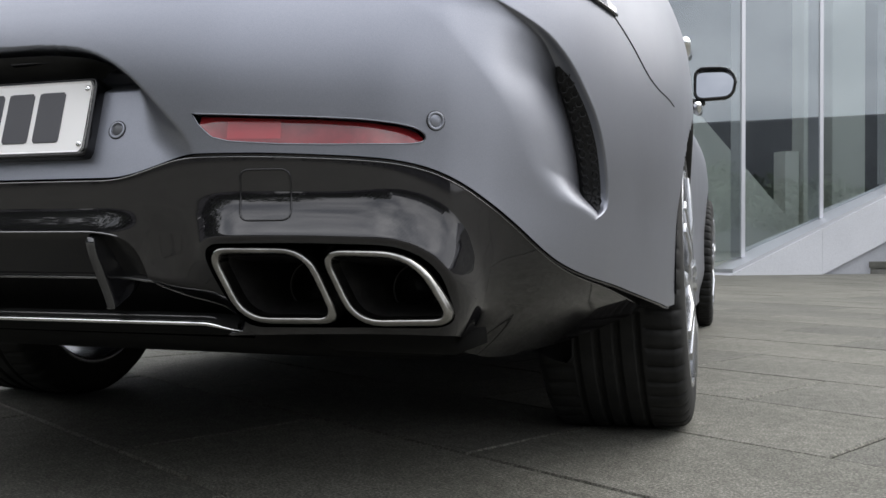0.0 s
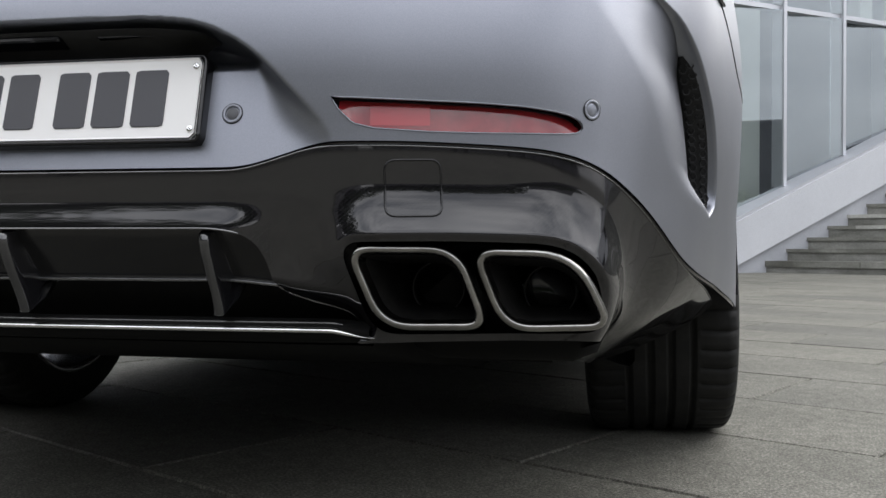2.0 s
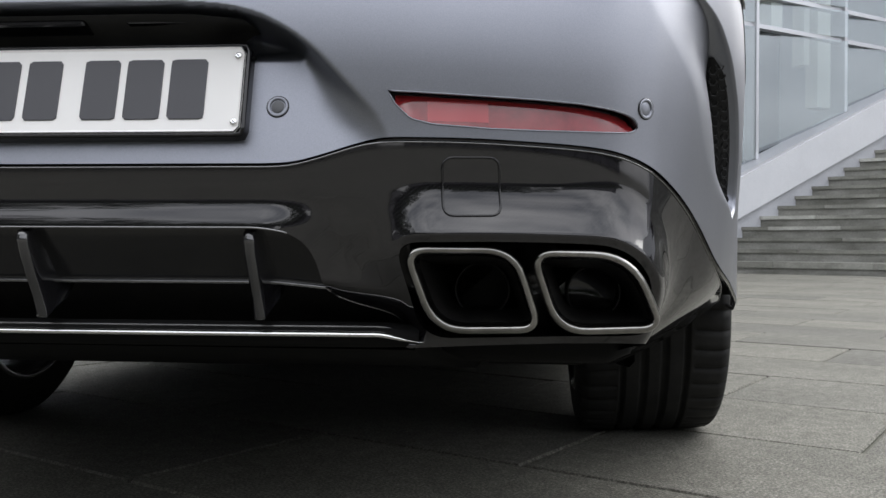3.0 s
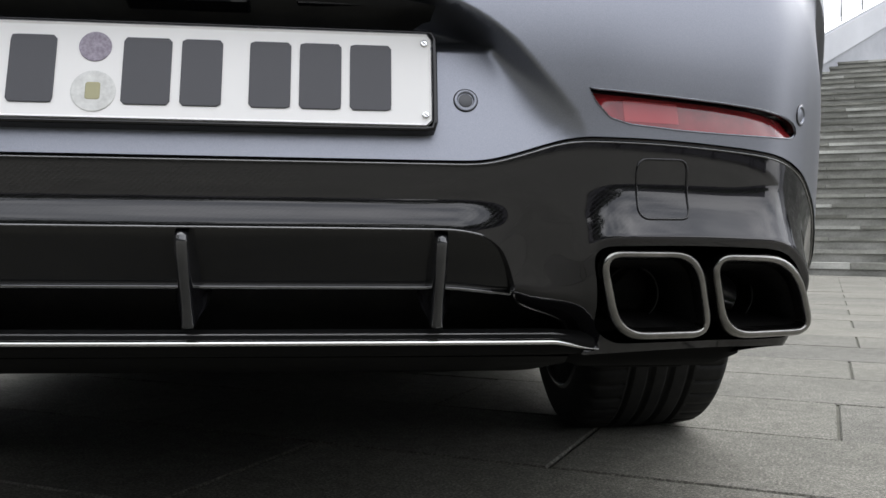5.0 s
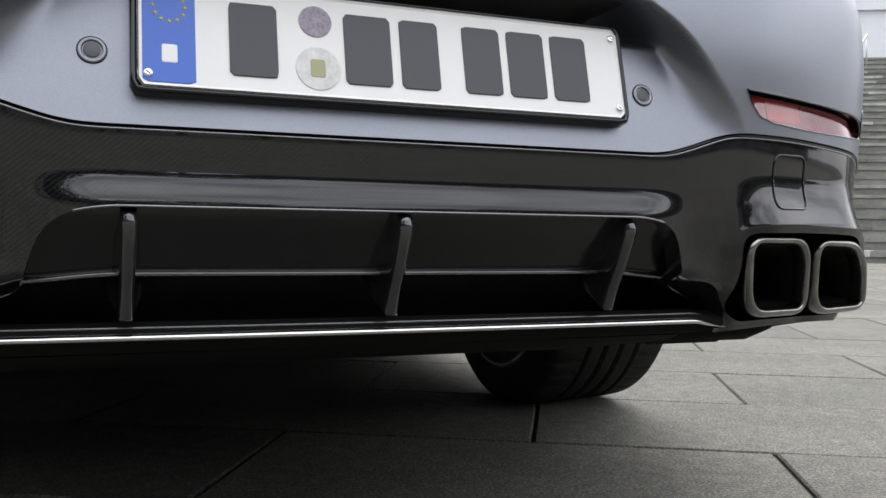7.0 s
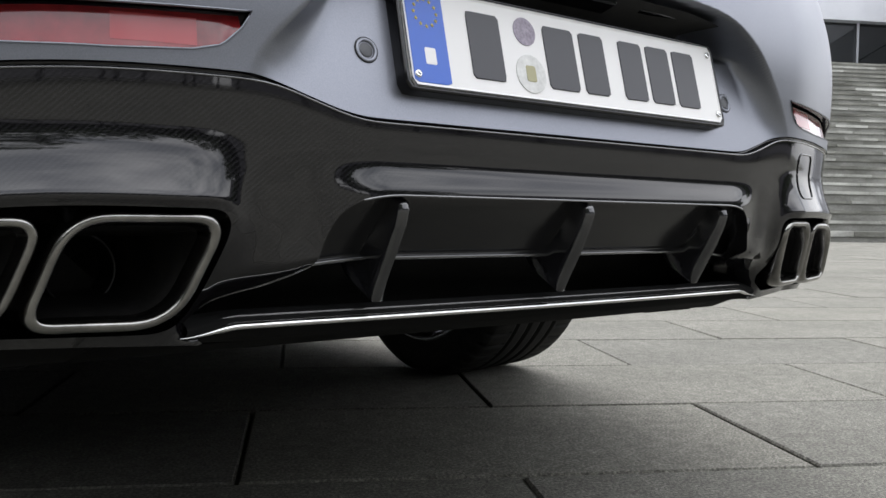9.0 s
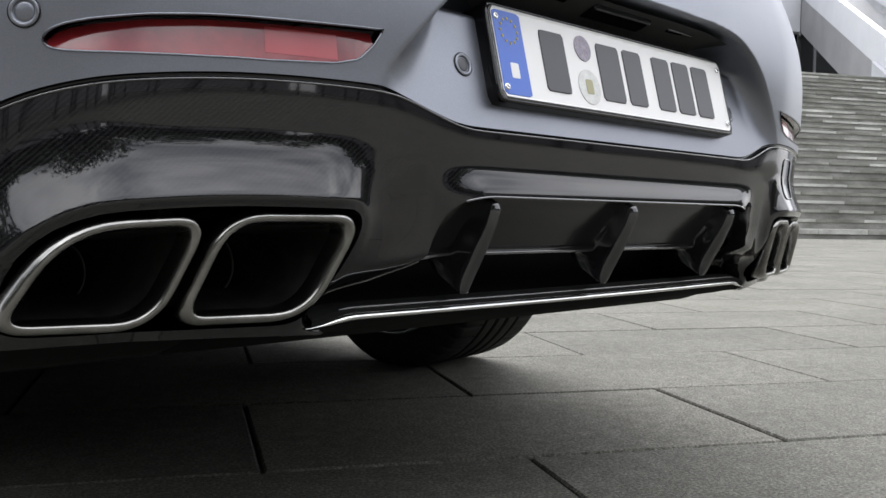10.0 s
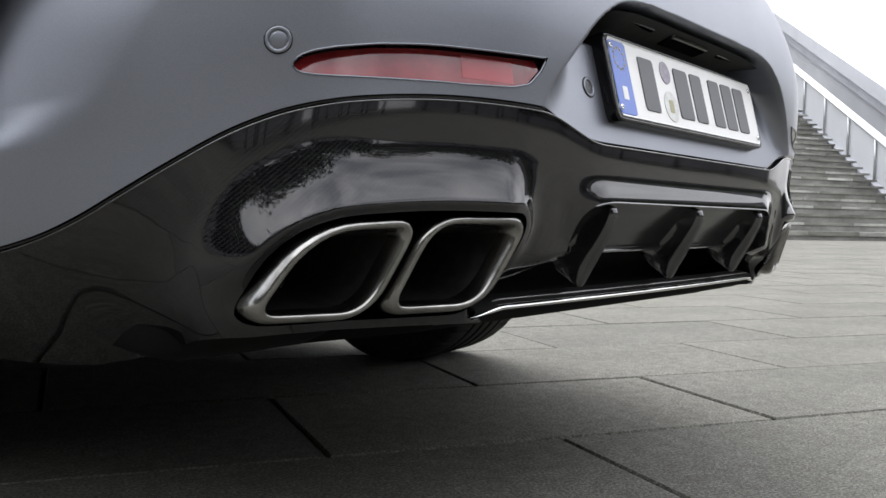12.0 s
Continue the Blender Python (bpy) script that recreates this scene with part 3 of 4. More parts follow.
cols = np.linspace(-U_ARCH, U_ARCH, 820)
rows_v = np.linspace(0, 1, 76)
uu = np.repeat(cols[:, None], len(rows_v), 1)
zz = low_z(cols)[:, None] + (edge_z(cols) - 0.0015 - low_z(cols))[:, None] * rows_v[None, :]
carbon = sheet("lower_bumper", uu, zz, carbon_skin, CARBON, car, "glossy clear-coated carbon-fibre lower bumper", holes=[POCKET_U, mirrored(POCKET_U), DIFF_U], cut=arch_cut)

# dark shadow gap between paint and carbon
gu = np.linspace(-U_ARCH, U_ARCH, 300)
G = np.array([on_skin(u, z, 0.0)[0] for u, z in zip(gu, edge_z(gu))])
_, _, gnx, gny = plan(gu)
loops = []
for dz, dn in ((.0040, -.0012), (.0032, -.006), (-.0024, -.006), (-.0030, -.002)):
    loops.append([(p[0] + dn * a_, p[1] + dn * b_, p[2] + dz) for p, a_, b_ in zip(G, gnx, gny)])
strip("panel_gap", loops, GLOSS_BLACK, car, "dark panel gap", closed=False)

B_ = carbon_skin(gu, edge_z(gu) - .0024)
tube("edge_highlight", B_ + np.array([0, -.0006, 0]), .0011, EDGE_GLOSS, carbon, "polished top edge", sides=6)

# ---- tailpipes ----
TIP_IN = [(.449, .4340), (.572, .4335), (.602, .3395), (.480, .3400)]
TIP_OUT = [(.594, .4310), (.711, .4285), (.7530, .3385), (.626, .3365)]


def tip_plane(x, z):
    return .047 + (.43 - z) * .31 + .275 * (abs(x) - .6)


def tailpipe(outline, side, round_):
    P = np.array(even(rounded(outline, round_), 96))

    def loop(Q, deep):
        return [(side * x, tip_plane(x, z) + deep, z) for x, z in Q]
    pipe = strip("tailpipe_trim", [loop(grown(P, g), d) for g, d in ((-.006, .12), (-.003, .05), (.0030, .030), (.0056, .020), (.0062, .0125), (.0056, .0062), (.0036, .0018), (.0010, .0), (-.0010, .0), (-.0028, .0012), (-.0042, .0042), (-.0054, .0090), (-.0064, .0160), (-.0072, .026))], TIP_METAL, car, "brushed steel tailpipe trim with a soot-dark inside")
    strip("inner_sleeve", [loop(grown(P, -.0070), .024), loop(grown(P, -.012), .050), loop(grown(P, -.018), .10), loop(grown(P, -.020), .17)], SOOT, pipe, "sooty inner sleeve", cap=True)
    c = P.mean(0)
    ring = [[(side * (c[0] + .004 + r * math.cos(w)), tip_plane(*c) + d, c[1] - .004 + r * math.sin(w)) for w in np.linspace(0, 2 * math.pi, 40, endpoint=False)] for r, d in ((.036, .168), (.036, .115), (.0345, .112), (.033, .115), (.033, .16))]
    end = strip("pipe_end", ring, SOOT, pipe, "round sooty pipe end")
    strip("pipe_bore", [[(x, y - .040, z) for x, y, z in ring[4]], [(x, y + .008, z) for x, y, z in ring[4]]], MATT_BLACK, end, "black bore", cap=True)
    return pipe


for side in (1, -1):
    tailpipe(TIP_IN, side, [.026, .034, .024, .036])
    tailpipe(TIP_OUT, side, [.026, .052, .026, .036])
    # pocket wall behind the trims
    H = POCKET_U * np.array([side, 1])
    base = carbon_skin(H[:, 0], H[:, 1])
    l1, l2, l3 = base.copy(), base.copy(), base.copy()
    l1[:, 1] += .002
    l2[:, 1] += .03
    l3[:, 1] = .24
    l3[:, 2] = .383 + (l3[:, 2] - .383) * .96
    strip("tailpipe_pocket", [base, l1, l2, l3], GLOSS_BLACK, carbon, "gloss black tailpipe surround", cap=True)

# ---- diffuser ----
D = carbon_skin(DIFF_U[:, 0], DIFF_U[:, 1])
rolled = np.roll(D, -(int(np.where(D[:, 2] <= .333)[0].max()) + 1), axis=0)
upper = rolled[rolled[:, 2] > .333]
strip("diffuser_edge", [upper, upper + np.array([0, .004, 0]), upper + np.array([0, .03, 0])], DIFFUSER_BLACK, carbon, "gloss black return edge", closed=False)
for keep in (upper[:, 2] > .4515, (upper[:, 2] < .390) & (upper[:, 0] > 0), (upper[:, 2] < .390) & (upper[:, 0] < 0)):
    tube("edge_bead", upper[keep] + np.array([0, .0005, 0]), .0013, EDGE_GLOSS, carbon, "polished rounded edge of the opening", sides=8)
xs = np.linspace(-.452, .452, 74)


def diff_row(z, y, bow=.06):
    dip = .007 if z < .401 and y < .08 else 0
    return [(x, y + bow * x * x, z - dip * smoothstep(.27, .37, abs(x))) for x in xs]


diffuser = strip("diffuser", [diff_row(.468, .012), diff_row(.455, .012), diff_row(.445, .017), diff_row(.420, .036), diff_row(.400, .053), diff_row(.3970, .0545), diff_row(.3950, .0520), diff_row(.3930, .0512), diff_row(.3915, .0535), diff_row(.3915, .075), diff_row(.400, .20)], DIFFUSER_BLACK, car, "satin black diffuser panel", closed=False)
tube("panel_lip", diff_row(.3942, .0512), .0025, EDGE_GLOSS, diffuser, "polished lower lip", sides=8)
strip("diffuser_void", [diff_row(.41, .20), diff_row(.33, .22), diff_row(.325, .07)], MATT_BLACK, diffuser, "dark hollow under the diffuser panel", closed=False)
for side in (1, -1):
    strip("void_cheek", [[(side * x, y, z) for y in (.082, .12, .17, .222)] for x, z in ((.426, .415), (.436, .385), (.447, .355), (.456, .322))], MATT_BLACK, diffuser, "dark side of the hollow", closed=False)
FIN_FRONT = [(.004, .458), (-.010, .4525), (-.013, .444), (-.009, .430), (.004, .402), (.020, .374), (.031, .3545), (.036, .3495)]
FIN_BASE = [(.016, .457), (.018, .450), (.024, .442), (.034, .431), (.060, .412), (.082, .392), (.066, .371), (.044, .353)]
for fx in (-.265, 0.0, .270):
    bow = .06 * fx * fx
    loops = []
    n_f = 15
    for t in np.linspace(0, len(FIN_FRONT) - 1, 22):
        fr = [np.interp(t, range(8), [q[c] for q in FIN_FRONT]) for c in (0, 1)]
        ba = [np.interp(t, range(8), [q[c] for q in FIN_BASE]) for c in (0, 1)]
        flare = .012 * smoothstep(1.5, 4.5, t) * smoothstep(7.2, 5.5, t)
        lp = []
        for q in np.linspace(-1, 1, n_f):
            d = abs(q)
            half = (.0074 * min(1, d * 6) ** .5 + flare * d ** 3) * (1 - .12 * smoothstep(5.5, 7, t))
            lp.append((fx + math.copysign(half, q), fr[0] + (ba[0] - fr[0]) * d + bow, fr[1] + (ba[1] - fr[1]) * d))
        loops.append(lp)
    strip("fin", loops, FIN_BLACK, diffuser, "gloss black upright fin with a flared base", closed=True, cap=True)

# chrome strip along the lower edge and the black skirt under it
cxs = np.concatenate([np.linspace(-.464, -.40, 12), np.linspace(-.39, .39, 40), np.linspace(.40, .464, 12)])


def strip_z(x):
    return .3325 - .010 * smoothstep(.405, .464, np.abs(x))


def strip_y(x):
    return .052 + .06 * x * x + .010 * smoothstep(.40, .464, np.abs(x))


loops = []
taper = 1 - .75 * smoothstep(.42, .464, np.abs(cxs))
for dy, dz in ((.012, .0030), (.003, .0040), (.0, .0034), (-.003, .0020), (-.0045, .0), (-.0045, -.0018), (-.003, -.0034), (.0, -.0040), (.012, -.0040)):
    loops.append([(x, strip_y(x) + dy, strip_z(x) + dz * k) for x, k in zip(cxs, taper)])
strip("chrome_strip", loops, CHROME, car, "bright chrome trim strip", closed=False)
tube("strip_lip", [(x, strip_y(x) + .004, strip_z(x) + .0085 * k) for x, k in zip(cxs[6:-6], taper[6:-6])], .0013, EDGE_GLOSS, car, "thin polished lip over the chrome strip", sides=6)
sx = np.linspace(-.458, .458, 70)


def skirt_row(dy, z, drop=0.0):
    return [(x, .056 + .06 * x * x + dy, z - drop * smoothstep(.40, .47, abs(x))) for x in sx]


skirt = strip("rear_skirt", [skirt_row(.02, .345, .004), skirt_row(.001, .3415, .010), skirt_row(-.001, .3375, .010), skirt_row(.004, .329, .010), skirt_row(.012, .319, .004), skirt_row(.026, .313, -.002), skirt_row(.060, .311, -.002), skirt_row(.10, .313, 0)], DULL_BLACK, car, "dull black lower skirt", closed=False)

# underbody: rising tray, floor panel and silencers
tray = [[(-w, y, z + .09)] + [(x, y, z) for x in np.linspace(-w, w, 9)] + [(w, y, z + .09)] for y, z, w in ((.140, .3050, .445), (.18, .292, .45), (.45, .245, .46), (.70, .208, .48), (.92, .178, .48), (1.6, .155, .50), (3.9, .150, .62), (4.7, .19, .60))]
strip("undertray", tray, DULL_BLACK, car, "black undertray rising to the tail", closed=False)
bm = bmesh.new()
box_bm((1.30, 3.9, .05), (0, 2.75, .40), .01, bm)
part("floor_panel", bm, MATT_BLACK, car, "flat black floor panel")
bm = bmesh.new()
box_bm((1.2, .25, .28), (0, .44, .50), .02, bm)
part("rear_structure", bm, MATT_BLACK, car)
for side in (1, -1):
    sil = part("silencer", box_bm((.30, .40, .12), (side * .600, .46, .330), .050), DULL_BLACK, car, "dark rounded exhaust silencer", smooth=True)
    for k in range(4):
        part("silencer_rib", box_bm((.14, .010, .012), (side * .600, .34 + .055 * k, .2695), .004), DULL_BLACK, sil)

for side in (1, -1):
    out_ = [(.50, .262), (.70, .232), (.775, .203), (.792, .200), (.800, .207), (.80, .42), (.50, .42)]
    lp = [[(side * x, y + .12 * (x - .5), z) for x, z in even(rounded(out_, .012), 60)] for y in (.765, .790)]
    strip("arch_shield", lp, DULL_BLACK, car, "black shield before the tyre", cap=True)
    box = part("shield_rib", box_bm((.20, .02, .008), (side * .66, .772, .262), .003), DULL_BLACK, car)

# ---- sides, shoulders and top of the body ----
def side_skin(u, z):
    x, y, nx, ny = plan(u)
    f = smoothstep(0.55, 1.0, np.abs(u))
    zs = np.stack([z + k * 0.012 for k in (-2, -1, 0, 1, 2)])
    h = (1 - f) * rise(zs).mean(0) + f * rise_side(zs).mean(0)
    return np.stack([x + h * nx, y + h * ny, z], 1)


for side in (1, -1):
    cu = np.linspace(U_ARCH, U_ALL, 260)
    zc = np.linspace(.15, Z_TOP, 60)
    sheet("side_panel", side * np.repeat(cu[:, None], 60, 1), np.repeat(zc[None, :], 260, 0), side_skin, PAINT, car, "satin grey body side with wheel arches", cut=arch_cut)
    for cy, r in ((1.25, .375), (4.2, .375)):
        ws = np.linspace(-0.35, math.pi + (.05 if cy < 2 else .35), 48)
        loops = []
        for inset, dr in ((0, .004), (-.004, -.004), (-.03, -.006), (-.34, .0)):
            lp = []
            for w in ws:
                y, z = cy + (r + dr) * math.cos(w), .36 + (r + dr) * math.sin(w)
                u = float(u_of_y(min(max(y, .5), 4.6)))
                X = side_skin(np.array([side * u]), np.array([z]))[0]
                lp.append((X[0] + side * inset, y, z))
            loops.append(lp)
        strip("arch_liner", loops, MATT_BLACK, car, "black wheel-arch liner", closed=False)
ring_u = np.linspace(-U_ALL, U_ALL, 420)
ring_z = np.linspace(Z_TOP, 1.06, 22)
sheet("shoulder", np.repeat(ring_u[:, None], 22, 1), np.repeat(ring_z[None, :], 420, 0), side_skin, PAINT, car, "satin grey upper body shoulder")
ys = np.linspace(.22, 4.80, 70)
loops = []
for y in ys:
    u = float(u_of_y(y))
    X = side_skin(np.array([u]), np.array([1.055]))[0]
    w = max(X[0], .05)
    loops.append([(w * s, y, 1.052 + .03 * (1 - s * s)) for s in np.linspace(-1, 1, 15)])
strip("deck", loops, PAINT, car, "satin grey bonnet and tail deck", closed=False)
cabin = []
for y, hw, top in ((.45, .60, 1.07), (.9, .64, 1.24), (1.5, .66, 1.39), (2.1, .67, 1.44), (2.6, .66, 1.42), (3.1, .66, 1.30), (3.7, .66, 1.07)):
    cabin.append([(hw * s * (1.22 - .22 * k), y, 1.05 + (top - 1.05) * k) for s, k in ((-1, 0), (-1, .5), (-.97, .85), (-.8, 1), (-.4, 1.03), (0, 1.04), (.4, 1.03), (.8, 1), (.97, .85), (1, .5), (1, 0))])
strip("cabin", cabin, CAR_GLASS, car, "dark tinted cabin glass", closed=False)
roof = [[(x, y, z + .006) for x, y, z in lp[2:9]] for lp in cabin[1:6]]
strip("roof", roof, PAINT, car, "satin grey roof skin", closed=False)

for side in (1, -1):
    # shut line from the tail lamp down to the arch
    gx = [(.922, .822), (.934, .803), (.946, .782), (.958, .757), (.966, .743), (.973, .735), (.980, .729), (.985, .727), (.990, .724), (.9945, .720), (.998, .716)]
    pts = [side_skin(np.array([side * float(u_of_x(np.array(x)))]), np.array([z]))[0] for x, z in gx]
    tube("shut_line", pts, .0016, GLOSS_BLACK, car, sides=6)
    lu = np.linspace(float(u_of_x(np.array(.72))), float(u_of_x(np.array(.926))), 24)
    lower = np.interp(lu, [lu[0], lu[-1]], [.862, .820])
    gu_ = side * np.repeat(lu[:, None], 8, 1)
    gz_ = lower[:, None] + (np.interp(lu, [lu[0], lu[-1]], [.055, .012]))[:, None] * np.linspace(0, 1, 8)[None, :]

    def lamp_place(u, z):
        P = side_skin(u, z)
        _, _, nx, ny = plan(u)
        P[:, 0] += .003 * nx
        P[:, 1] += .003 * ny
        return P
    lamp = sheet("tail_lamp", gu_, gz_, lamp_place, LAMP_GLASS, car, "slim clear-and-red tail lamp")
    edge = [lamp_place(gu_[i, :1], gz_[i, :1])[0] for i in range(24)]
    tube("lamp_edge", edge, .003, GLOSS_BLACK, lamp, sides=6)
    # door handles
    for y, z in ((1.55, .985), (2.62, .975)):
        bm = box_bm((.030, .19, .034), (side * .992, y, z), .013)
        handle = part("door_handle", bm, CHROME, car, "polished door handle", smooth=True)
        part("handle_mount", box_bm((.08, .12, .022), (side * .955, y, z), .006), GLOSS_BLACK, handle)
    # outside mirror
    M = np.array(even(rounded([(-.085, -.07), (.07, -.065), (.088, .02), (.05, .066), (-.085, .07)], .04), 48))
    cxm, cym, czm = 1.05, 3.0, 1.14

    def mloop(k, y, grow):
        return [(side * (cxm + (p[0]) * k + 0), cym + y, czm + p[1] * k) for p in grown(M, grow)]
    mirror = strip("door_mirror", [mloop(1, .05, -.010), mloop(1, .003, -.007), mloop(1, 0, 0), mloop(1, .03, .006), mloop(.92, .09, 0), mloop(.6, .14, 0), mloop(.25, .16, 0)], GLOSS_BLACK, car, "black-edged door mirror", cap=True)
    strip("mirror_glass", [[(x, y + .018 + .16 * (z - czm), z) for x, y, z in mloop(k, 0, g)] for k, g in ((1, -.0075), (.8, -.004), (.3, 0))], MIRROR_GLASS, mirror, "mirror glass", cap=True, smooth=False)
    part("mirror_foot", box_bm((.16, .05, .03), (side * .93, cym + .05, czm - .075), .01), GLOSS_BLACK, mirror)

# ---- side vents: honeycomb mesh behind the lip ----

def vent_base(side, f, z, out=0.0):
    """A place on the slanting face of the vent: f 0 at its inner edge, 1 at the lip."""
    lip = float(lip_u(z))
    wide = min(np.interp(z, [.49, .525, .60, .67, .70, .716], [.018, .022, .024, .020, .012, .004]), np.interp(z, [.499, .513, .545], [.006, .017, .04]))
    a_ = painted(np.array([side * (lip - wide)]), np.array([z]))[0]
    b_ = painted(np.array([side * (lip + .003)]), np.array([z]))[0]
    b_ = b_ + np.array([-side * .006, .010, 0])
    p = a_ * (1 - f) + b_ * f
    return (p[0], p[1] - .004 * smoothstep(.716, .690, z) - out, p[2])


for side in (1, -1):
    zs_ = np.linspace(.499, .716, 90)
    loops = [[vent_base(side, f, z, o) for z in zs_] for f, o in ((-.05, -.03), (0, -.004), (.25, 0), (.5, 0), (.75, 0), (1.0, 0))]
    vent = strip("side_vent", loops, MATT_BLACK, bumper, "black honeycomb side vent", closed=False)
    k = 0
    for z in np.arange(.508, .708, .0068):
        k += 1
        c = np.array(vent_base(side, .28 if k % 2 else .68, z, .002))
        e = np.array(vent_base(side, .38 if k % 2 else .78, z, .002)) - c
        e = e / np.linalg.norm(e) * .0058
        pts = [tuple(c + e * math.cos(w) + np.array([0, 0, (.0068 * math.sin(w))])) for w in np.linspace(0, 2 * math.pi, 6, endpoint=False)]
        tube("mesh_cell", pts, .0013, VENT_GREY, vent, sides=5, closed=True)

# ---- parking sensors, tow flap ----
def sensor(u, z, skin_at, face, size=.0125):
    p = skin_at(u, z)
    q, r = skin_at(u + .004, z), skin_at(u, z + .004)
    ex = (Vector(q) - Vector(p)).normalized()
    ez = (Vector(r) - Vector(p)).normalized()
    nrm = ex.cross(ez).normalized()
    c = Vector(p)

    def loop(rad, out):
        return [tuple(c + nrm * out + rad * (math.cos(w) * ex + math.sin(w) * ez)) for w in np.linspace(0, 2 * math.pi, 36, endpoint=False)]
    ring = strip("parking_sensor", [loop(size, -.002), loop(size, .0012), loop(size * .95, .0018), loop(size * .78, .0018), loop(size * .72, .001), loop(size * .70, -.001)], PAINT, bumper, "round parking sensor ring")
    strip("sensor_face", [loop(size * .70, .0004), loop(size * .66, -.0004), loop(size * .60, .0004), loop(size * .5, .0008)], face, ring, "sensor face", cap=True)
    tube("sensor_gap", loop(size * 1.02, .0004), .0009, GLOSS_BLACK, ring, sides=5, closed=True)


for sx_, sz_ in ((.297, .600), (-.297, .600), (.731, .6075), (-.731, .6075)):
    sensor(float(u_of_x(np.array(sx_))), sz_, lambda u, z: on_skin(u, z)[0], SENSOR_GREY if abs(sx_) < .5 else PAINT)

FLAP = np.array(even(rounded([(.492, .540), (.557, .541), (.559, .474), (.493, .473)], .013), 80))
FU = np.stack([u_of_x(FLAP[:, 0]), FLAP[:, 1]], 1)
pts = carbon_skin(FU[:, 0], FU[:, 1])
pts[:, 1] -= .0002
tube("tow_flap_gap", pts, .0015, GLOSS_BLACK, carbon, "rounded tow-eye cover joint", sides=6, closed=True)

# ---- licence plate with its holder: lettering as plain bars ----
PL = new("license_plate")
PL.parent = car
PL.matrix_basis = pose(0, .009, .6195, -14.4)
tagged(PL, "white plate with a blue band in a black holder")


def flat_loop(P, y):
    return [(p[0], y, p[1]) for p in P]


def rect(w, h, r):
    return np.array(even(rounded([(-w / 2, -h / 2), (w / 2, -h / 2), (w / 2, h / 2), (-w / 2, h / 2)], r), 120))


R0 = rect(.530, .117, .010)
strip("plate_holder", [flat_loop(R0, .07), flat_loop(R0, .003), flat_loop(grown(R0, -.001), .0), flat_loop(grown(R0, -.004), -.0005), flat_loop(grown(R0, -.0055), .0025)], GLOSS_BLACK, PL, "black plate holder", cap=True)
R1 = rect(.518, .108, .008)
strip("plate_sheet", [flat_loop(R1, .002), flat_loop(R1, -.0002), flat_loop(grown(R1, -.0015), -.0012), flat_loop(grown(R1, -.003), -.0004), flat_loop(grown(R1, -.004), 0), flat_loop(grown(R1, -.0055), 0)], PLATE_WHITE, PL, "white plate sheet", cap=True, smooth=False)
tube("plate_rim", flat_loop(grown(R1, -.0008), -.0008), .0008, PLATE_BLACK, PL, sides=5, closed=True)


def plate_bar(x0, z0, x1, z1, mat, name, y=-.0012, r=.004, th=.0016):
    P = np.array(even(rounded([(x0, z0), (x1, z0), (x1, z1), (x0, z1)], r), 40))
    return strip(name, [flat_loop(P, y + th), flat_loop(P, y + .0003), flat_loop(grown(P, -.0008), y)], mat, PL, "", cap=True, smooth=False)


plate_bar(-.2545, -.0495, -.207, .0495, PLATE_BLUE, "blue_band", -.0006, .003)
for k in range(12):
    w = math.pi * k / 6
    c = (-.2305 + .0145 * math.cos(w), .026 + .0145 * math.sin(w))
    st = [(c[0] + (.0026 if j % 2 == 0 else .0011) * math.sin(math.pi * j / 5), c[1] + (.0026 if j % 2 == 0 else .0011) * math.cos(math.pi * j / 5)) for j in range(10)]
    strip("band_star", [flat_loop(st, -.0004), flat_loop(st, -.0009)], STAR_YELLOW, PL, cap=True)
plate_bar(-.2375, -.0295, -.2235, -.0115, PLATE_WHITE, "band_bar", -.0010, .002)
for x0, x1 in ((-.176, -.130), (-.063, -.014), (-.004, .038), (.066, .109), (.118, .162), (.171, .215)):
    plate_bar(x0, -.0375, x1, .0375, PLATE_BLACK, "plain_bar", -.0014)


def seal(cx, cz, r, mat, name, y=-.0008):
    lp = [(cx + r * math.cos(w), cz + r * math.sin(w)) for w in np.linspace(0, 2 * math.pi, 36, endpoint=False)]
    return strip(name, [flat_loop(lp, .0), flat_loop(lp, y), flat_loop(grown(np.array(lp), -.001), y - .0002)], mat, PL, cap=True, smooth=False)


seal(-.0915, .026, .0165, SEAL_GREY, "violet_seal")
seal(-.0905, -.0235, .0225, SEAL_PALE, "pale_seal")
plate_bar(-.0985, -.033, -.0835, -.014, SEAL_OLIVE, "seal_print", -.0014, .003, .0006)
for x, z in ((-.249, .0415), (-.2495, -.041), (.2505, .0415), (.2515, -.041)):
    lp = [(x + .0042 * math.cos(w), z + .0042 * math.sin(w)) for w in np.linspace(0, 2 * math.pi, 20, endpoint=False)]
    scr = strip("screw", [flat_loop(lp, -.0004), flat_loop(lp, -.0016), flat_loop(grown(np.array(lp), -.0012), -.0022), flat_loop(grown(np.array(lp), -.0028), -.0022)], CHROME, PL, cap=True)
    part("screw_slot", box_bm((.0045, .0006, .001), (x, -.00235, z), 0, None, pose(0, 0, 0, 0, 40, 0)), PLATE_BLACK, scr)
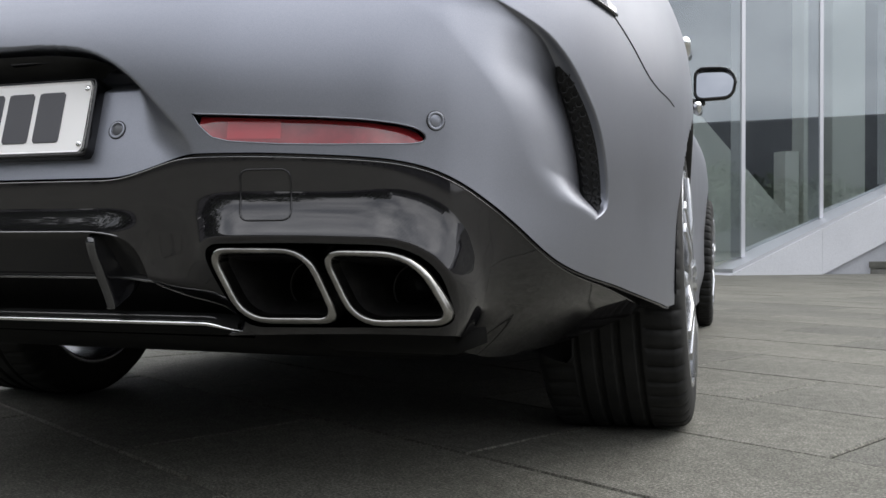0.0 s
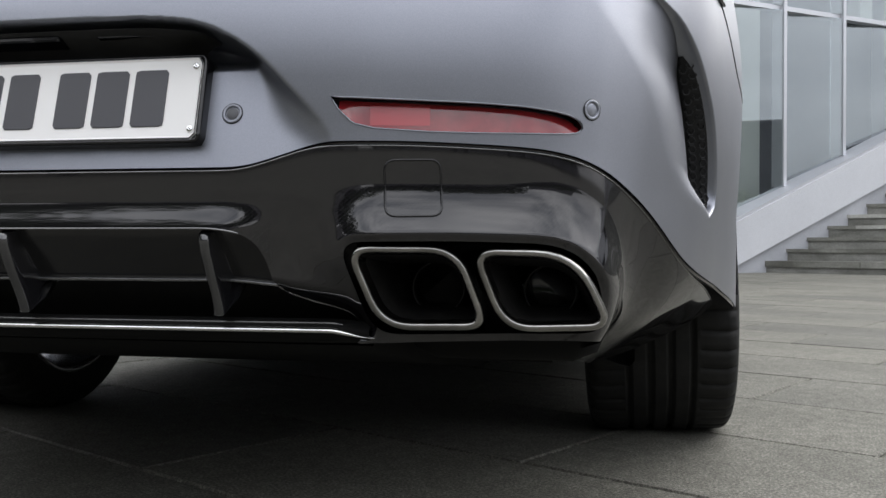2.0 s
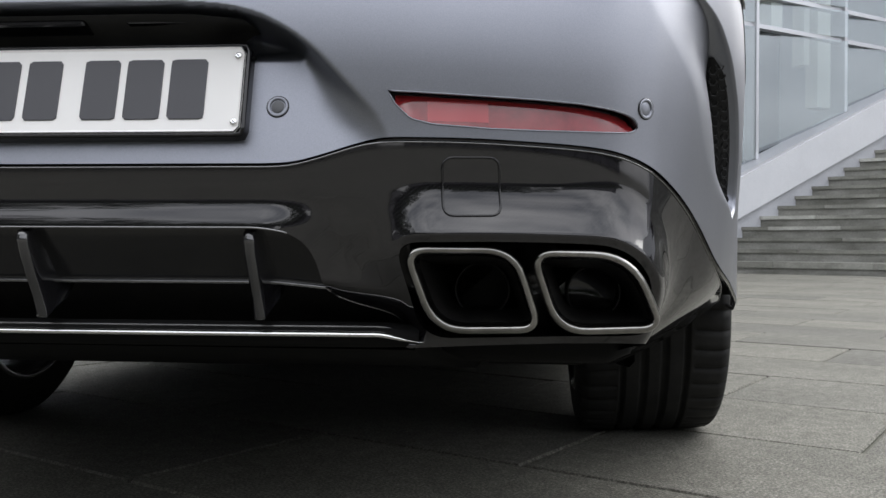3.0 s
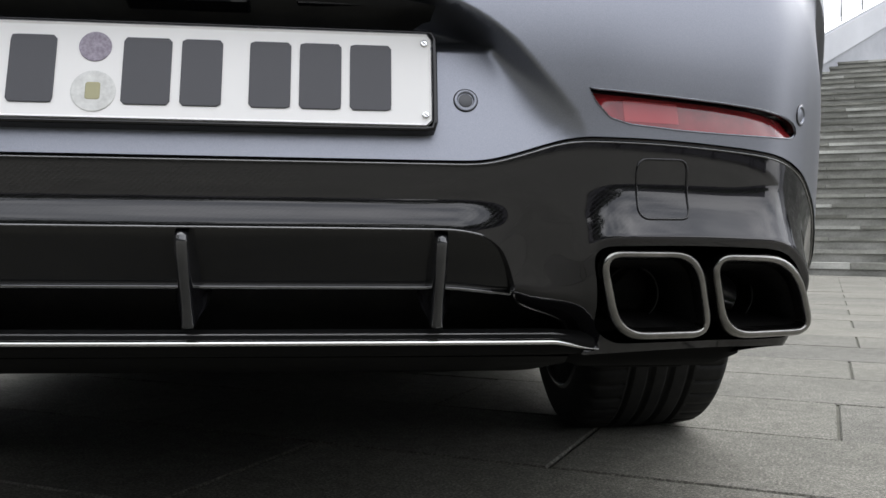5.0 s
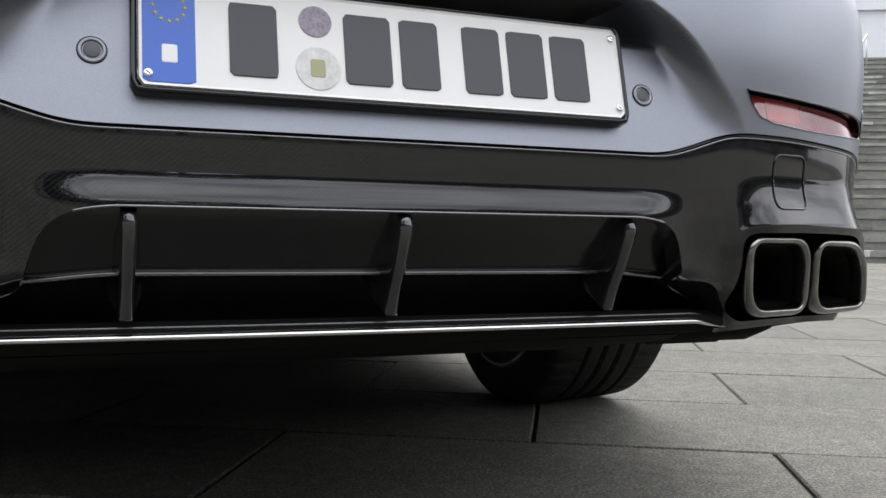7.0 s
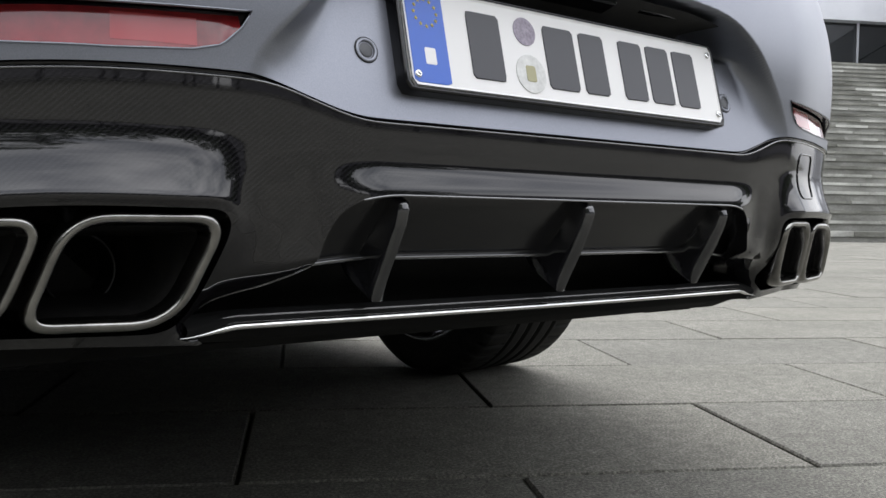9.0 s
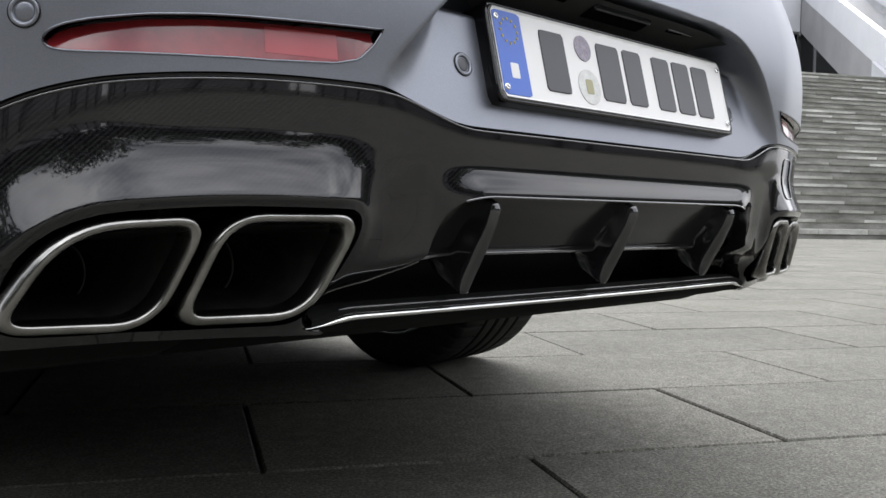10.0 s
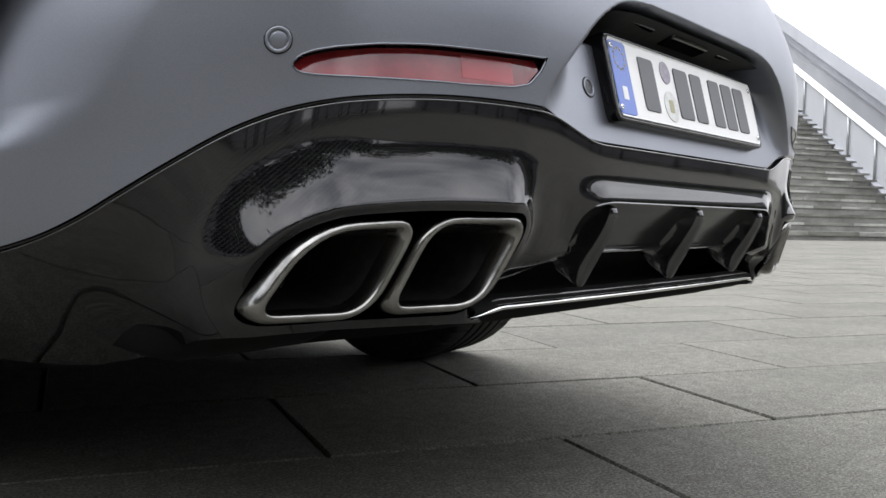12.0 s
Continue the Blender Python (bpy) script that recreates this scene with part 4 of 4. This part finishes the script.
# black niche under the overhang with the plate lamps and the boot handle
nx_ = np.linspace(-.262, .262, 60)
n_top = np.interp(np.abs(nx_), [x for x, z in _half[:6]], [z for x, z in _half[:6]]) - .0065
n_y = np.array([skin(u_of_x(np.array([x])), np.array([.74]))[1][0] for x in nx_])
loops = []
for k, back in ((0, .0075), (.10, .018), (.35, .050), (.8, .066), (1.0, .068)):
    loops.append([(x, y + .004 + back, t * (1 - k) + (.652 + .045 * smoothstep(.20, .262, abs(x))) * k - .0005) for x, y, t in zip(nx_, n_y, n_top)])
niche = strip("plate_niche", loops, MATT_BLACK, car, "black lining over the plate", closed=False)
for x in (-.155, .155):
    part("plate_lamp", box_bm((.085, .026, .006), (x, .032, .7000), .003, None, pose(0, 0, 0, -16, 0, 0)), GLOSS_BLACK, niche, "dark plate lamp housing")
part("boot_handle", box_bm((.13, .03, .014), (0, .030, .7010), .004, None, pose(0, 0, 0, -16, 0, 0)), GLOSS_BLACK, niche, "black boot-release handle")


# the left rear corner sits a little lower and narrower than the right one
for ob in list(car.children_recursive):
    if ob.type != "MESH" or ob.parent == PL:
        continue
    for v in ob.data.vertices:
        if v.co.x < -.48 and v.co.y < .7:
            near_ = smoothstep(.7, .4, v.co.y)
            v.co.z -= .013 * smoothstep(.55, .84, -v.co.x) * smoothstep(.30, .48, v.co.z) * near_
            v.co.x += .012 * smoothstep(.48, .74, -v.co.x) * near_

# ---- wheels ----
def build_wheel(radius, width, sp=5):
    w = new("wheel")
    w.parent = car
    h = width / 2
    tread = []
    grooves = [-.40, -.14, .12, .37]
    xs_ = np.linspace(-.80, .80, 84)
    wall = [(.84, .0065), (.875, .012), (.905, .020), (.930, .034), (.945, .050), (.950, .064), (.945, .080), (.93, .092), (.92, .100)]
    prof = [(-h * a_, radius - d) for a_, d in wall[::-1]]
    for s in xs_:
        r = radius - .010 * max(0, abs(s) - .55) ** 2 / .2
        for g in grooves:
            if abs(s - g) < (.036 if abs(g) < .3 else .026):
                r -= .009
        prof.append((h * s, r))
    prof += [(h * a_, radius - d) for a_, d in wall]
    turns = [7.2 * i + q for i in range(50) for q in (0, .25, .95, 1.2, 3.2, 5.2)]
    steps, n = len(turns), len(prof)
    verts, faces = [], []
    for i in range(steps):
        a_ = math.radians(turns[i])
        for k, (x, r) in enumerate(prof):
            rr = r
            s = x / h
            if i % 6 in (1, 2) and (.46 < abs(s) < .90) and r > radius - .018:
                rr -= .004
            wob = .05 * (abs(s) - .45) if abs(s) > .45 else 0
            verts.append((x, rr * math.cos(a_ + wob), rr * math.sin(a_ + wob)))
    for i in range(steps):
        j = (i + 1) % steps
        for k in range(n - 1):
            faces.append((i * n + k, i * n + k + 1, j * n + k + 1, j * n + k))
    tyre = mesh_ob("tyre", verts, faces, RUBBER, w, "black low-profile tyre with lengthwise grooves")
    rr = radius - .10
    rim = lathe("rim", [(-h * .92, rr + .004), (-h * .95, rr - .006), (-h * .85, rr - .016), (-h * .2, rr - .045), (h * .6, rr - .04), (h * .80, rr - .026), (h * .90, rr - .010), (h * .945, rr - .003), (h * .95, rr + .003), (h * .92, rr + .008)], RIM_METAL, w, "silver alloy rim", 72)
    for k in range(sp):
        for off in (-.13, .13):
            a_ = 2 * math.pi * k / sp + off
            a2 = 2 * math.pi * k / sp + off * .75
            bm = bmesh.new()
            q = []
            for (x, r, ww, ang) in ((h * .96, .055, .020, a2), (h * 1.02, rr * .55, .015, (a_ + a2) / 2), (h * .985, rr - .008, .013, a_)):
                er, et = Vector((0, math.cos(ang), math.sin(ang))), Vector((0, -math.sin(ang), math.cos(ang)))
                q.append([bm.verts.new(Vector((x + dx, 0, 0)) + er * r + et * ww * s) for dx, s in ((0, -1), (0, 1), (-.030, .8), (-.030, -.8))])
            for A, B in zip(q[:-1], q[1:]):
                for i in range(4):
                    bm.faces.new((A[i], A[(i + 1) % 4], B[(i + 1) % 4], B[i]))
            bm.faces.new(q[0][::-1])
            bm.faces.new(q[-1])
            bmesh.ops.bevel(bm, geom=list(bm.edges), offset=.003, segments=2, affect="EDGES", profile=.5)
            part("spoke", bm, RIM_METAL, w, "silver alloy spoke", smooth=True)
    lathe("hub", [(h * .3, .075), (h * .90, .075), (h * .96, .06), (h * .98, .03), (h * .98, .001)], RIM_METAL, w, "silver wheel hub", 32)
    lathe("brake_disc", [(-.02, .06), (-.02, .20), (.012, .20), (.012, .06)], DISC_METAL, w, "steel brake disc", 48)
    return w


rear = build_wheel(.358, .345)
rear.matrix_basis = pose(.852, 1.25, .355, 0, -2.5, 0)
copy_thing(rear, pose(-.852, 1.25, .355, 0, -2.5, 180))
front = build_wheel(.350, .27)
front.matrix_basis = pose(.898, 4.2, .347, 20)
copy_thing(front, pose(-.898, 4.2, .347, 20, 0, 180))
part("rear_axle", box_bm((1.5, .10, .10), (0, 1.25, .36), .03), MATT_BLACK, car, "dark suspension and axle parts")

# ---- stair, walls and building ----
BASE, ALONG, UP_DIR, WALL_DIR = Vector((3.28, 14.86, 0)), Vector((.868, -.4966, 0)), Vector((.4966, .868, 0)), Vector((.8171, .5781, 0)).normalized()
STEP_H, STEP_T, STEPS = .20, .43, 27
SKEW = WALL_DIR / WALL_DIR.dot(UP_DIR)
STAIR_LEN = 22.6


def stair_point(v, up, z=0.0):
    """v metres along the stair's foot, up metres up its slope in plan (following the side walls)."""
    p = BASE + ALONG * v + SKEW * up
    return Vector((p.x, p.y, z))


def prism(pts, z0, z1, bm, sink=0):
    lo = [bm.verts.new((p[0], p[1], z0[i] if isinstance(z0, (list, tuple)) else z0)) for i, p in enumerate(pts)]
    hi = [bm.verts.new((p[0], p[1], z1[i] if isinstance(z1, (list, tuple)) else z1)) for i, p in enumerate(pts)]
    n = len(pts)
    bm.faces.new(lo[::-1])
    bm.faces.new(hi)
    for i in range(n):
        j = (i + 1) % n
        bm.faces.new((lo[i], lo[j], hi[j], hi[i]))
    return bm


stair = tagged(new("stairs"), "broad weathered stone stair rising from the plaza", "stairs", kind="structure")
rnd = random.Random(4)
for k in range(STEPS):
    z = STEP_H * k
    bm = bmesh.new()
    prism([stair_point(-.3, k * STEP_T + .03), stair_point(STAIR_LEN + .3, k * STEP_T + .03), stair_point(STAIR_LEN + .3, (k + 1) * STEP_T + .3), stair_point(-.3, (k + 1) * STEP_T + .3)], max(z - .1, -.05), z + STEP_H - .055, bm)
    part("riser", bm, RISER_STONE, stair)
    v = -.3 + rnd.random() * .8 - .8
    while v < STAIR_LEN:
        L = rnd.choice((1.2, 1.2, 1.5, .9))
        a_, b_ = max(v, -.3), min(v + L - .012, STAIR_LEN + .3)
        v += L
        if b_ - a_ < .1:
            continue
        bm = bmesh.new()
        j = rnd.uniform(-.006, .006)
        prism([stair_point(a_, k * STEP_T + j), stair_point(b_, k * STEP_T + j), stair_point(b_, (k + 1) * STEP_T + .02), stair_point(a_, (k + 1) * STEP_T + .02)], z + STEP_H - .06 if k else z + STEP_H - .10, z + STEP_H + rnd.uniform(-.004, .004), bm)
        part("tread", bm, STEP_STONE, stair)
TOP_Z, TOP_UP = STEP_H * STEPS, STEP_T * STEPS

# left side wall: sloping band, plinth, glass front above it
def wall_line(s, off=0.0):
    n = Vector((-WALL_DIR.y, WALL_DIR.x, 0))
    p = BASE + WALL_DIR * s + n * off
    return p


SLOPE = STEP_H / (STEP_T * SKEW.length)


def wall_slab(name, s0, s1, lo, hi, off0, off1, mat, label, parent=None):
    """lo and hi: heights as functions of the distance along the wall."""
    bm = bmesh.new()
    pts = [wall_line(s0, off0), wall_line(s1, off0), wall_line(s1, off1), wall_line(s0, off1)]
    prism(pts, [lo(s0), lo(s1), lo(s1), lo(s0)], [hi(s0), hi(s1), hi(s1), hi(s0)], bm)
    return part(name, bm, mat, parent, label)


def slope(add):
    return lambda s: SLOPE * s + add


def flat(z):
    return lambda s: z


S_END = TOP_UP * SKEW.length
left_wall = tagged(new("wall_west"), "pale sloping stair wall with a grey plinth", "wall", kind="structure")
wall_slab("plinth", -.95, S_END + 8, flat(-.05), slope(.41), .02, .35, PLINTH_GREY, "grey plinth", left_wall)
wall_slab("sloping_band", -.98, S_END + 8, slope(.41), slope(1.13), -.06, .45, WALL_WHITE, "pale sloping band", left_wall)
wall_slab("band_foot", -2.75, -.984, flat(-.05), slope(1.13), -.06, .45, WALL_WHITE, "low end of the pale band", left_wall)
wall_slab("band_cap", -2.6, S_END + 8, slope(1.134), slope(1.19), -.03, .50, ALU, "thin metal cap", left_wall)
left_rail = tagged(new("upper_railing"), "steel railing with slim posts on the stair wall", "railing", kind="thing")
for k in range(9):
    q = 9.0 + k * 1.3
    w_ = wall_line(q, .2)
    tube("post", [(w_.x, w_.y, SLOPE * q + 1.1), (w_.x, w_.y, SLOPE * q + 2.15)], .025, STEEL, left_rail, sides=8)
a_, b_ = wall_line(8.6, .2), wall_line(19.6, .2)
tube("handrail", [(a_.x, a_.y, SLOPE * 8.6 + 2.15), (b_.x, b_.y, SLOPE * 19.6 + 2.15)], .03, STEEL, left_rail, sides=8)

facade = tagged(new("glass_facade"), "tall glazed building front with pale metal mullions", "building", kind="thing")
GL_OFF = .42
BAYS = [-12.2, -10.8, -9.4, -7.95, -6.5, -5.06, -3.62, -2.19, -.71, .70, 2.12, 4.67, 6.34, 8.4]
for s, s_next in zip(BAYS[:-1], BAYS[1:]):
    BAY = s_next - s
    z0 = max(SLOPE * s + 1.19, 0)
    bm = bmesh.new()
    prism([wall_line(s - .035, GL_OFF - .14), wall_line(s + .035, GL_OFF - .14), wall_line(s + .035, GL_OFF + .14), wall_line(s - .035, GL_OFF + .14)], z0, 12, bm)
    part("mullion", bm, ALU, facade, "pale metal mullion")
    z1 = max(SLOPE * (s + BAY) + 1.19, 0)
    for a_, b_ in (((z0, z1), 4.55), (4.63, 5.15), (5.23, 8.4), (8.48, 12)):
        lo = a_ if isinstance(a_, tuple) else (a_, a_)
        lo = tuple(min(q, b_ - .05) for q in lo) if max(lo) < b_ + 1.5 else None
        if lo is None:
            continue
        bm = bmesh.new()
        toe = .085 * BAY
        prism([wall_line(s + .03, GL_OFF + toe), wall_line(s + BAY - .03, GL_OFF - toe), wall_line(s + BAY - .03, GL_OFF - toe + .02), wall_line(s + .03, GL_OFF + toe + .02)], [lo[0], lo[1], lo[1], lo[0]], b_, bm)
        g = part("pane", bm, FACADE_GLASS, facade, "reflecting glass pane")
        g.visible_shadow = False
for z in (4.55, 5.15, 8.4):
    bm = bmesh.new()
    prism([wall_line(BAYS[0], GL_OFF - .07), wall_line(BAYS[-1], GL_OFF - .07), wall_line(BAYS[-1], GL_OFF + .09), wall_line(BAYS[0], GL_OFF + .09)], z, z + .08, bm)
    part("transom", bm, ALU, facade, "pale metal transom")
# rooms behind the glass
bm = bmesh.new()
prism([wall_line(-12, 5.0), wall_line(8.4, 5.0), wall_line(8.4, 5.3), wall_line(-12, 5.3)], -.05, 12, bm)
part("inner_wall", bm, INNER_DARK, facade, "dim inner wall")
bm = bmesh.new()
prism([wall_line(-12, .6), wall_line(8.4, .6), wall_line(8.4, 5.2), wall_line(-12, 5.2)], 11.9, 12.2, bm)
part("roof_slab", bm, WALL_WHITE, facade)
bm = bmesh.new()
prism([wall_line(8.4, .32), wall_line(8.7, .32), wall_line(8.7, 5.3), wall_line(8.4, 5.3)], -.05, 12.2, bm)
part("end_wall", bm, WALL_WHITE, facade, "pale end wall")
for s, w, z0, z1 in ((-6.2, 1.1, 0, 11.9), (-.30, .27, 0, 11.9), (.30, .70, 0, 11.9), (-.68, .28, 0, 2.07), (3.57, .33, 4.9, 11.9), (4.57, .17, 4.25, 11.9), (5.0, .42, 3.4, 11.9)):
    bm = bmesh.new()
    prism([wall_line(s, 1.2), wall_line(s + w, 1.2), wall_line(s + w, 1.5), wall_line(s, 1.5)], z0, z1, bm)
    part("inner_pier", bm, CURTAIN, facade, "pale inner pier")
bm = bmesh.new()
prism([wall_line(-3.4, 1.05), wall_line(-.5, 1.05), wall_line(-.5, 1.18), wall_line(-3.4, 1.18)], [0, 0, 0, 0], [3.49, .70, .70, 3.49], bm)
part("inner_stringer", bm, CURTAIN, facade, "pale sloping cheek of an inner stair")

# right side wall with railing, and the sloping roof edge beyond it
right_wall = tagged(new("wall_east"), "pale sloping parapet beside the stair", "wall", kind="structure")
RB = stair_point(STAIR_LEN, 0)
def right_line(s, off=0.0):
    n = Vector((WALL_DIR.y, -WALL_DIR.x, 0))
    return RB + WALL_DIR * s + n * off


def right_slab(name, s0, s1, lo, hi, off0, off1, mat, label, parent):
    bm = bmesh.new()
    pts = [right_line(s0, off0), right_line(s1, off0), right_line(s1, off1), right_line(s0, off1)]
    prism(pts, [lo(s0), lo(s1), lo(s1), lo(s0)], [hi(s0), hi(s1), hi(s1), hi(s0)], bm)
    return part(name, bm, mat, parent, label)


right_slab("kerb", -.4, S_END + 2, slope(-.6), slope(.13), -.05, .13, PLINTH_GREY, "dark kerb along the steps", right_wall)
right_slab("parapet", 1.2, 29.5, slope(-.02), slope(1.27), .14, .42, WALL_WHITE, "pale sloping parapet", right_wall)
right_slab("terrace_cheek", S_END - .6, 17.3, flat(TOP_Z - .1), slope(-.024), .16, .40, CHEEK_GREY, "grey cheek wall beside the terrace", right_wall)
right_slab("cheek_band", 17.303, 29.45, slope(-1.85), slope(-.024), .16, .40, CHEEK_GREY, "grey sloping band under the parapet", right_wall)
right_slab("side_glazing", 17.31, 29.45, flat(TOP_Z - .1), slope(-1.853), .24, .30, CAR_GLASS, "dark glazing under the sloping band", right_wall)
railing = tagged(new("railing"), "steel handrail with slim posts along the parapet", "railing", kind="thing")
for k in range(7):
    s = 1.5 + k * 1.95
    p = right_line(s, .09)
    tube("post", [(p.x, p.y, SLOPE * s + .12), (p.x, p.y, SLOPE * s + 1.27)], .036, STEEL, railing, sides=8)
a_, b_ = right_line(1.3, .09), right_line(13.4, .09)
tube("handrail", [(a_.x, a_.y, SLOPE * 1.3 + 1.28), (b_.x, b_.y, SLOPE * 13.4 + 1.28)], .034, STEEL, railing, sides=8)
wing = tagged(new("wing_building"), "pale building wing with a sloping roof edge", "building", kind="thing")
right_slab("wing_wall", 3, 32, lambda s: -.05, slope(.45), 2.6, 3.2, WALL_WHITE, "pale wing wall", wing)
# the soffit's shade is put into its darker grey
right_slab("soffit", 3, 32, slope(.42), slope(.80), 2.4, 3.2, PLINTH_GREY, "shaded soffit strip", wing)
right_slab("roof_edge", 3, 32, slope(.805), slope(1.34), 2.3, 3.4, WALL_WHITE, "pale sloping roof edge", wing)

# handrail up the middle of the stair
mid_rail = tagged(new("stair_handrail"), "pale steel handrail up the stair", "handrail", kind="thing")
pts = []
for k in range(6):
    up = .2 + k * 2.1
    p = stair_point(7.76, up)
    z = STEP_H * up / STEP_T
    tube("post", [(p.x, p.y, z), (p.x, p.y, z + .95)], .022, STEEL, mid_rail, sides=8)
    pts.append((p.x, p.y, z + .95))
tube("handrail", pts, .03, STEEL, mid_rail, sides=8)

# upper terrace, with the building that closes it
terrace = bmesh.new()
prism([stair_point(-.5, TOP_UP), stair_point(STAIR_LEN + 3, TOP_UP), stair_point(STAIR_LEN + 3, TOP_UP + 20), stair_point(-.5, TOP_UP + 20)], TOP_Z - .5, TOP_Z - .01, terrace)
tagged(part("terrace", terrace, STEP_STONE), "stone terrace at the head of the stair", "terrace", kind="structure")
upper = tagged(new("upper_building"), "pale building with dark strip glazing behind the terrace", "building", kind="thing")


def upper_block(name, v0, v1, up0, up1, z0, z1, mat, label):
    bm = bmesh.new()
    prism([stair_point(v0, up0), stair_point(v1, up0), stair_point(v1, up1), stair_point(v0, up1)], z0, z1, bm)
    part(name, bm, mat, upper, label)


FRONT, EAVES = TOP_UP + 14.1, 10.15
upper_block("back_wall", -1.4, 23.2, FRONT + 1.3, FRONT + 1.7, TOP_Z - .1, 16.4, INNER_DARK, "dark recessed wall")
upper_block("front_wall", -1.4, 14.8, FRONT + .2, FRONT + 1.2, TOP_Z - .1, EAVES, WALL_WHITE, "pale terrace wall")
upper_block("wall_foot", -1.4, 14.8, FRONT + .1, FRONT + .19, TOP_Z - .1, 8.44, ALU, "pale metal foot of the wall")
upper_block("glass_strip", 14.81, 22.75, FRONT + .6, FRONT + .7, TOP_Z - .1, EAVES, CAR_GLASS, "dark strip glazing")
upper_block("fascia", -1.4, 22.74, FRONT, FRONT + 1.2, EAVES + .005, 16.4, WALL_WHITE, "pale fascia")
for v in np.arange(16.2, 22.5, 2.9):
    upper_block("glazing_post", v, v + .12, FRONT + .47, FRONT + .595, TOP_Z - .1, EAVES, ALU, "glazing post")

# ---- surroundings behind the camera, seen in the gloss ----
rnd = random.Random(11)


def tree(at, height, spread, seed):
    r = random.Random(seed)
    t = tagged(new("tree"), "distant leafy tree at the edge of the plaza", "tree", "trees round the plaza", "thing")
    tube("trunk", [(at[0], at[1], 0), (at[0] + .1, at[1], height * .3), (at[0], at[1] + .1, height * .7)], [.22, .17, .06], FAR_WALL, t, sides=8)
    verts, faces = [], []
    for _ in range(1100):
        while True:
            q = Vector((r.uniform(-1, 1), r.uniform(-1, 1), r.uniform(-1, 1)))
            if .3 < q.length < 1:
                break
        lump = 1 + .35 * noise.noise(q * 2.3 + Vector((seed, 0, 0)))
        c = Vector((at[0], at[1], height * .62)) + Vector((q.x * spread, q.y * spread, q.z * height * .36)) * lump
        s = r.uniform(.18, .42)
        e1 = Vector((r.uniform(-1, 1), r.uniform(-1, 1), r.uniform(-1, 1))).normalized() * s
        e2 = e1.cross(Vector((r.uniform(-1, 1), r.uniform(-1, 1), r.uniform(-1, 1)))).normalized() * s * .6
        k = len(verts)
        verts += [c - e1, c + e2, c + e1, c - e2]
        faces.append((k, k + 1, k + 2, k + 3))
    mesh_ob("crown", verts, faces, LEAF, t, "", smooth=False)


for i in range(40):
    deg = 150 + i * 5.0 + rnd.uniform(-2, 2)
    w, d = radians(deg), rnd.uniform(17, 22) if deg < 238 else rnd.uniform(22, 32) if deg < 305 else rnd.uniform(30, 38)
    high = rnd.uniform(6.0, 8.0) if deg < 205 else rnd.uniform(8.5, 11.5) if deg < 238 else rnd.uniform(7.0, 10.5) if deg < 305 else rnd.uniform(4.5, 6.0)
    tree((d * math.cos(w), d * math.sin(w)), high, rnd.uniform(3.0, 4.8), i)
for w0, d0, wd, h in ((175, 56, 40, 6), (215, 62, 36, 7), (255, 66, 40, 6), (300, 64, 44, 7), (329, 54.6, 33, 9.6)):
    w = radians(w0)
    bm = box_bm((14, wd, h), (0, 0, h / 2), .2)
    b = part("distant_building", bm, FAR_WALL)
    b.matrix_basis = pose(d0 * math.cos(w), d0 * math.sin(w), 0, 0, 0, w0)
    tagged(b, "low grey building across the plaza", "building", kind="thing")

# ---- ground: one sheet, granite slabs laid in half bond on it ----
gv = [(-400, -400, -.008), (400, -400, -.008), (400, 400, -.008), (-400, 400, -.008)]
tagged(mesh_ob("ground", gv, [(0, 1, 2, 3)], JOINT, smooth=False), "dark sand bed under the plaza slabs", "ground", kind="structure")
pavement = tagged(new("pavement"), "grey granite slab paving in half bond", "paving", kind="structure")
SL, SW, GAP = 1.02, .5295, .007
T_DIR, N_DIR = Vector((.8704, -.4924, 0)), Vector((.4924, .8704, 0))


def slab_verts(L, W, h=.034, ch=.004):
    x, y = L / 2 - GAP / 2, W / 2 - GAP / 2
    v = []
    for z, i in ((-h, 0), (-ch, 0), (0, ch)):
        v += [(-x + i, -y + i, z), (x - i, -y + i, z), (x - i, y - i, z), (-x + i, y - i, z)]
    f = []
    for r in (0, 4):
        for k in range(4):
            j = (k + 1) % 4
            f.append((r + k, r + j, r + 4 + j, r + 4 + k))
    f.append((8, 9, 10, 11))
    return v, f


sv, sf = slab_verts(SL, SW)
slab_me = bpy.data.meshes.new("slab")
slab_me.from_pydata(sv, [], sf)
slab_me.materials.append(SLAB)
ROT = math.atan2(T_DIR.y, T_DIR.x)
rnd = random.Random(7)
far_v, far_f = [], []
count = 0
for r in range(-28, 46):
    n0 = .452 + SW * r + SW / 2
    ph = .075 + .03 * max(min(r, 6), -4) if r % 2 else .592 + .025 * max(min(r, 6), -4)
    for c in range(-26, 30):
        s0 = ph + SL * (c + .5)
        p = T_DIR * s0 + N_DIR * n0
        if (p - Vector((4, 4, 0))).length > 24:
            continue
        tilt = Euler((rnd.gauss(0, .0012), rnd.gauss(0, .0012), ROT))
        z = rnd.gauss(0, .0008)
        near = -2.6 < p.x < 4.6 and -1.3 < p.y < 7.5
        if near and count < 300:
            count += 1
            ob = new("slab", slab_me)
            ob.parent = pavement
            ob.location, ob.rotation_euler = (p.x, p.y, z), tilt
        else:
            M = Matrix.LocRotScale((p.x, p.y, z), tilt, None)
            k = len(far_v)
            far_v += [tuple(M @ Vector(v)) for v in sv]
            far_f += [tuple(i + k for i in f) for f in sf]
tagged(mesh_ob("far_slabs", far_v, far_f, SLAB, pavement, smooth=False), kind="stuff")
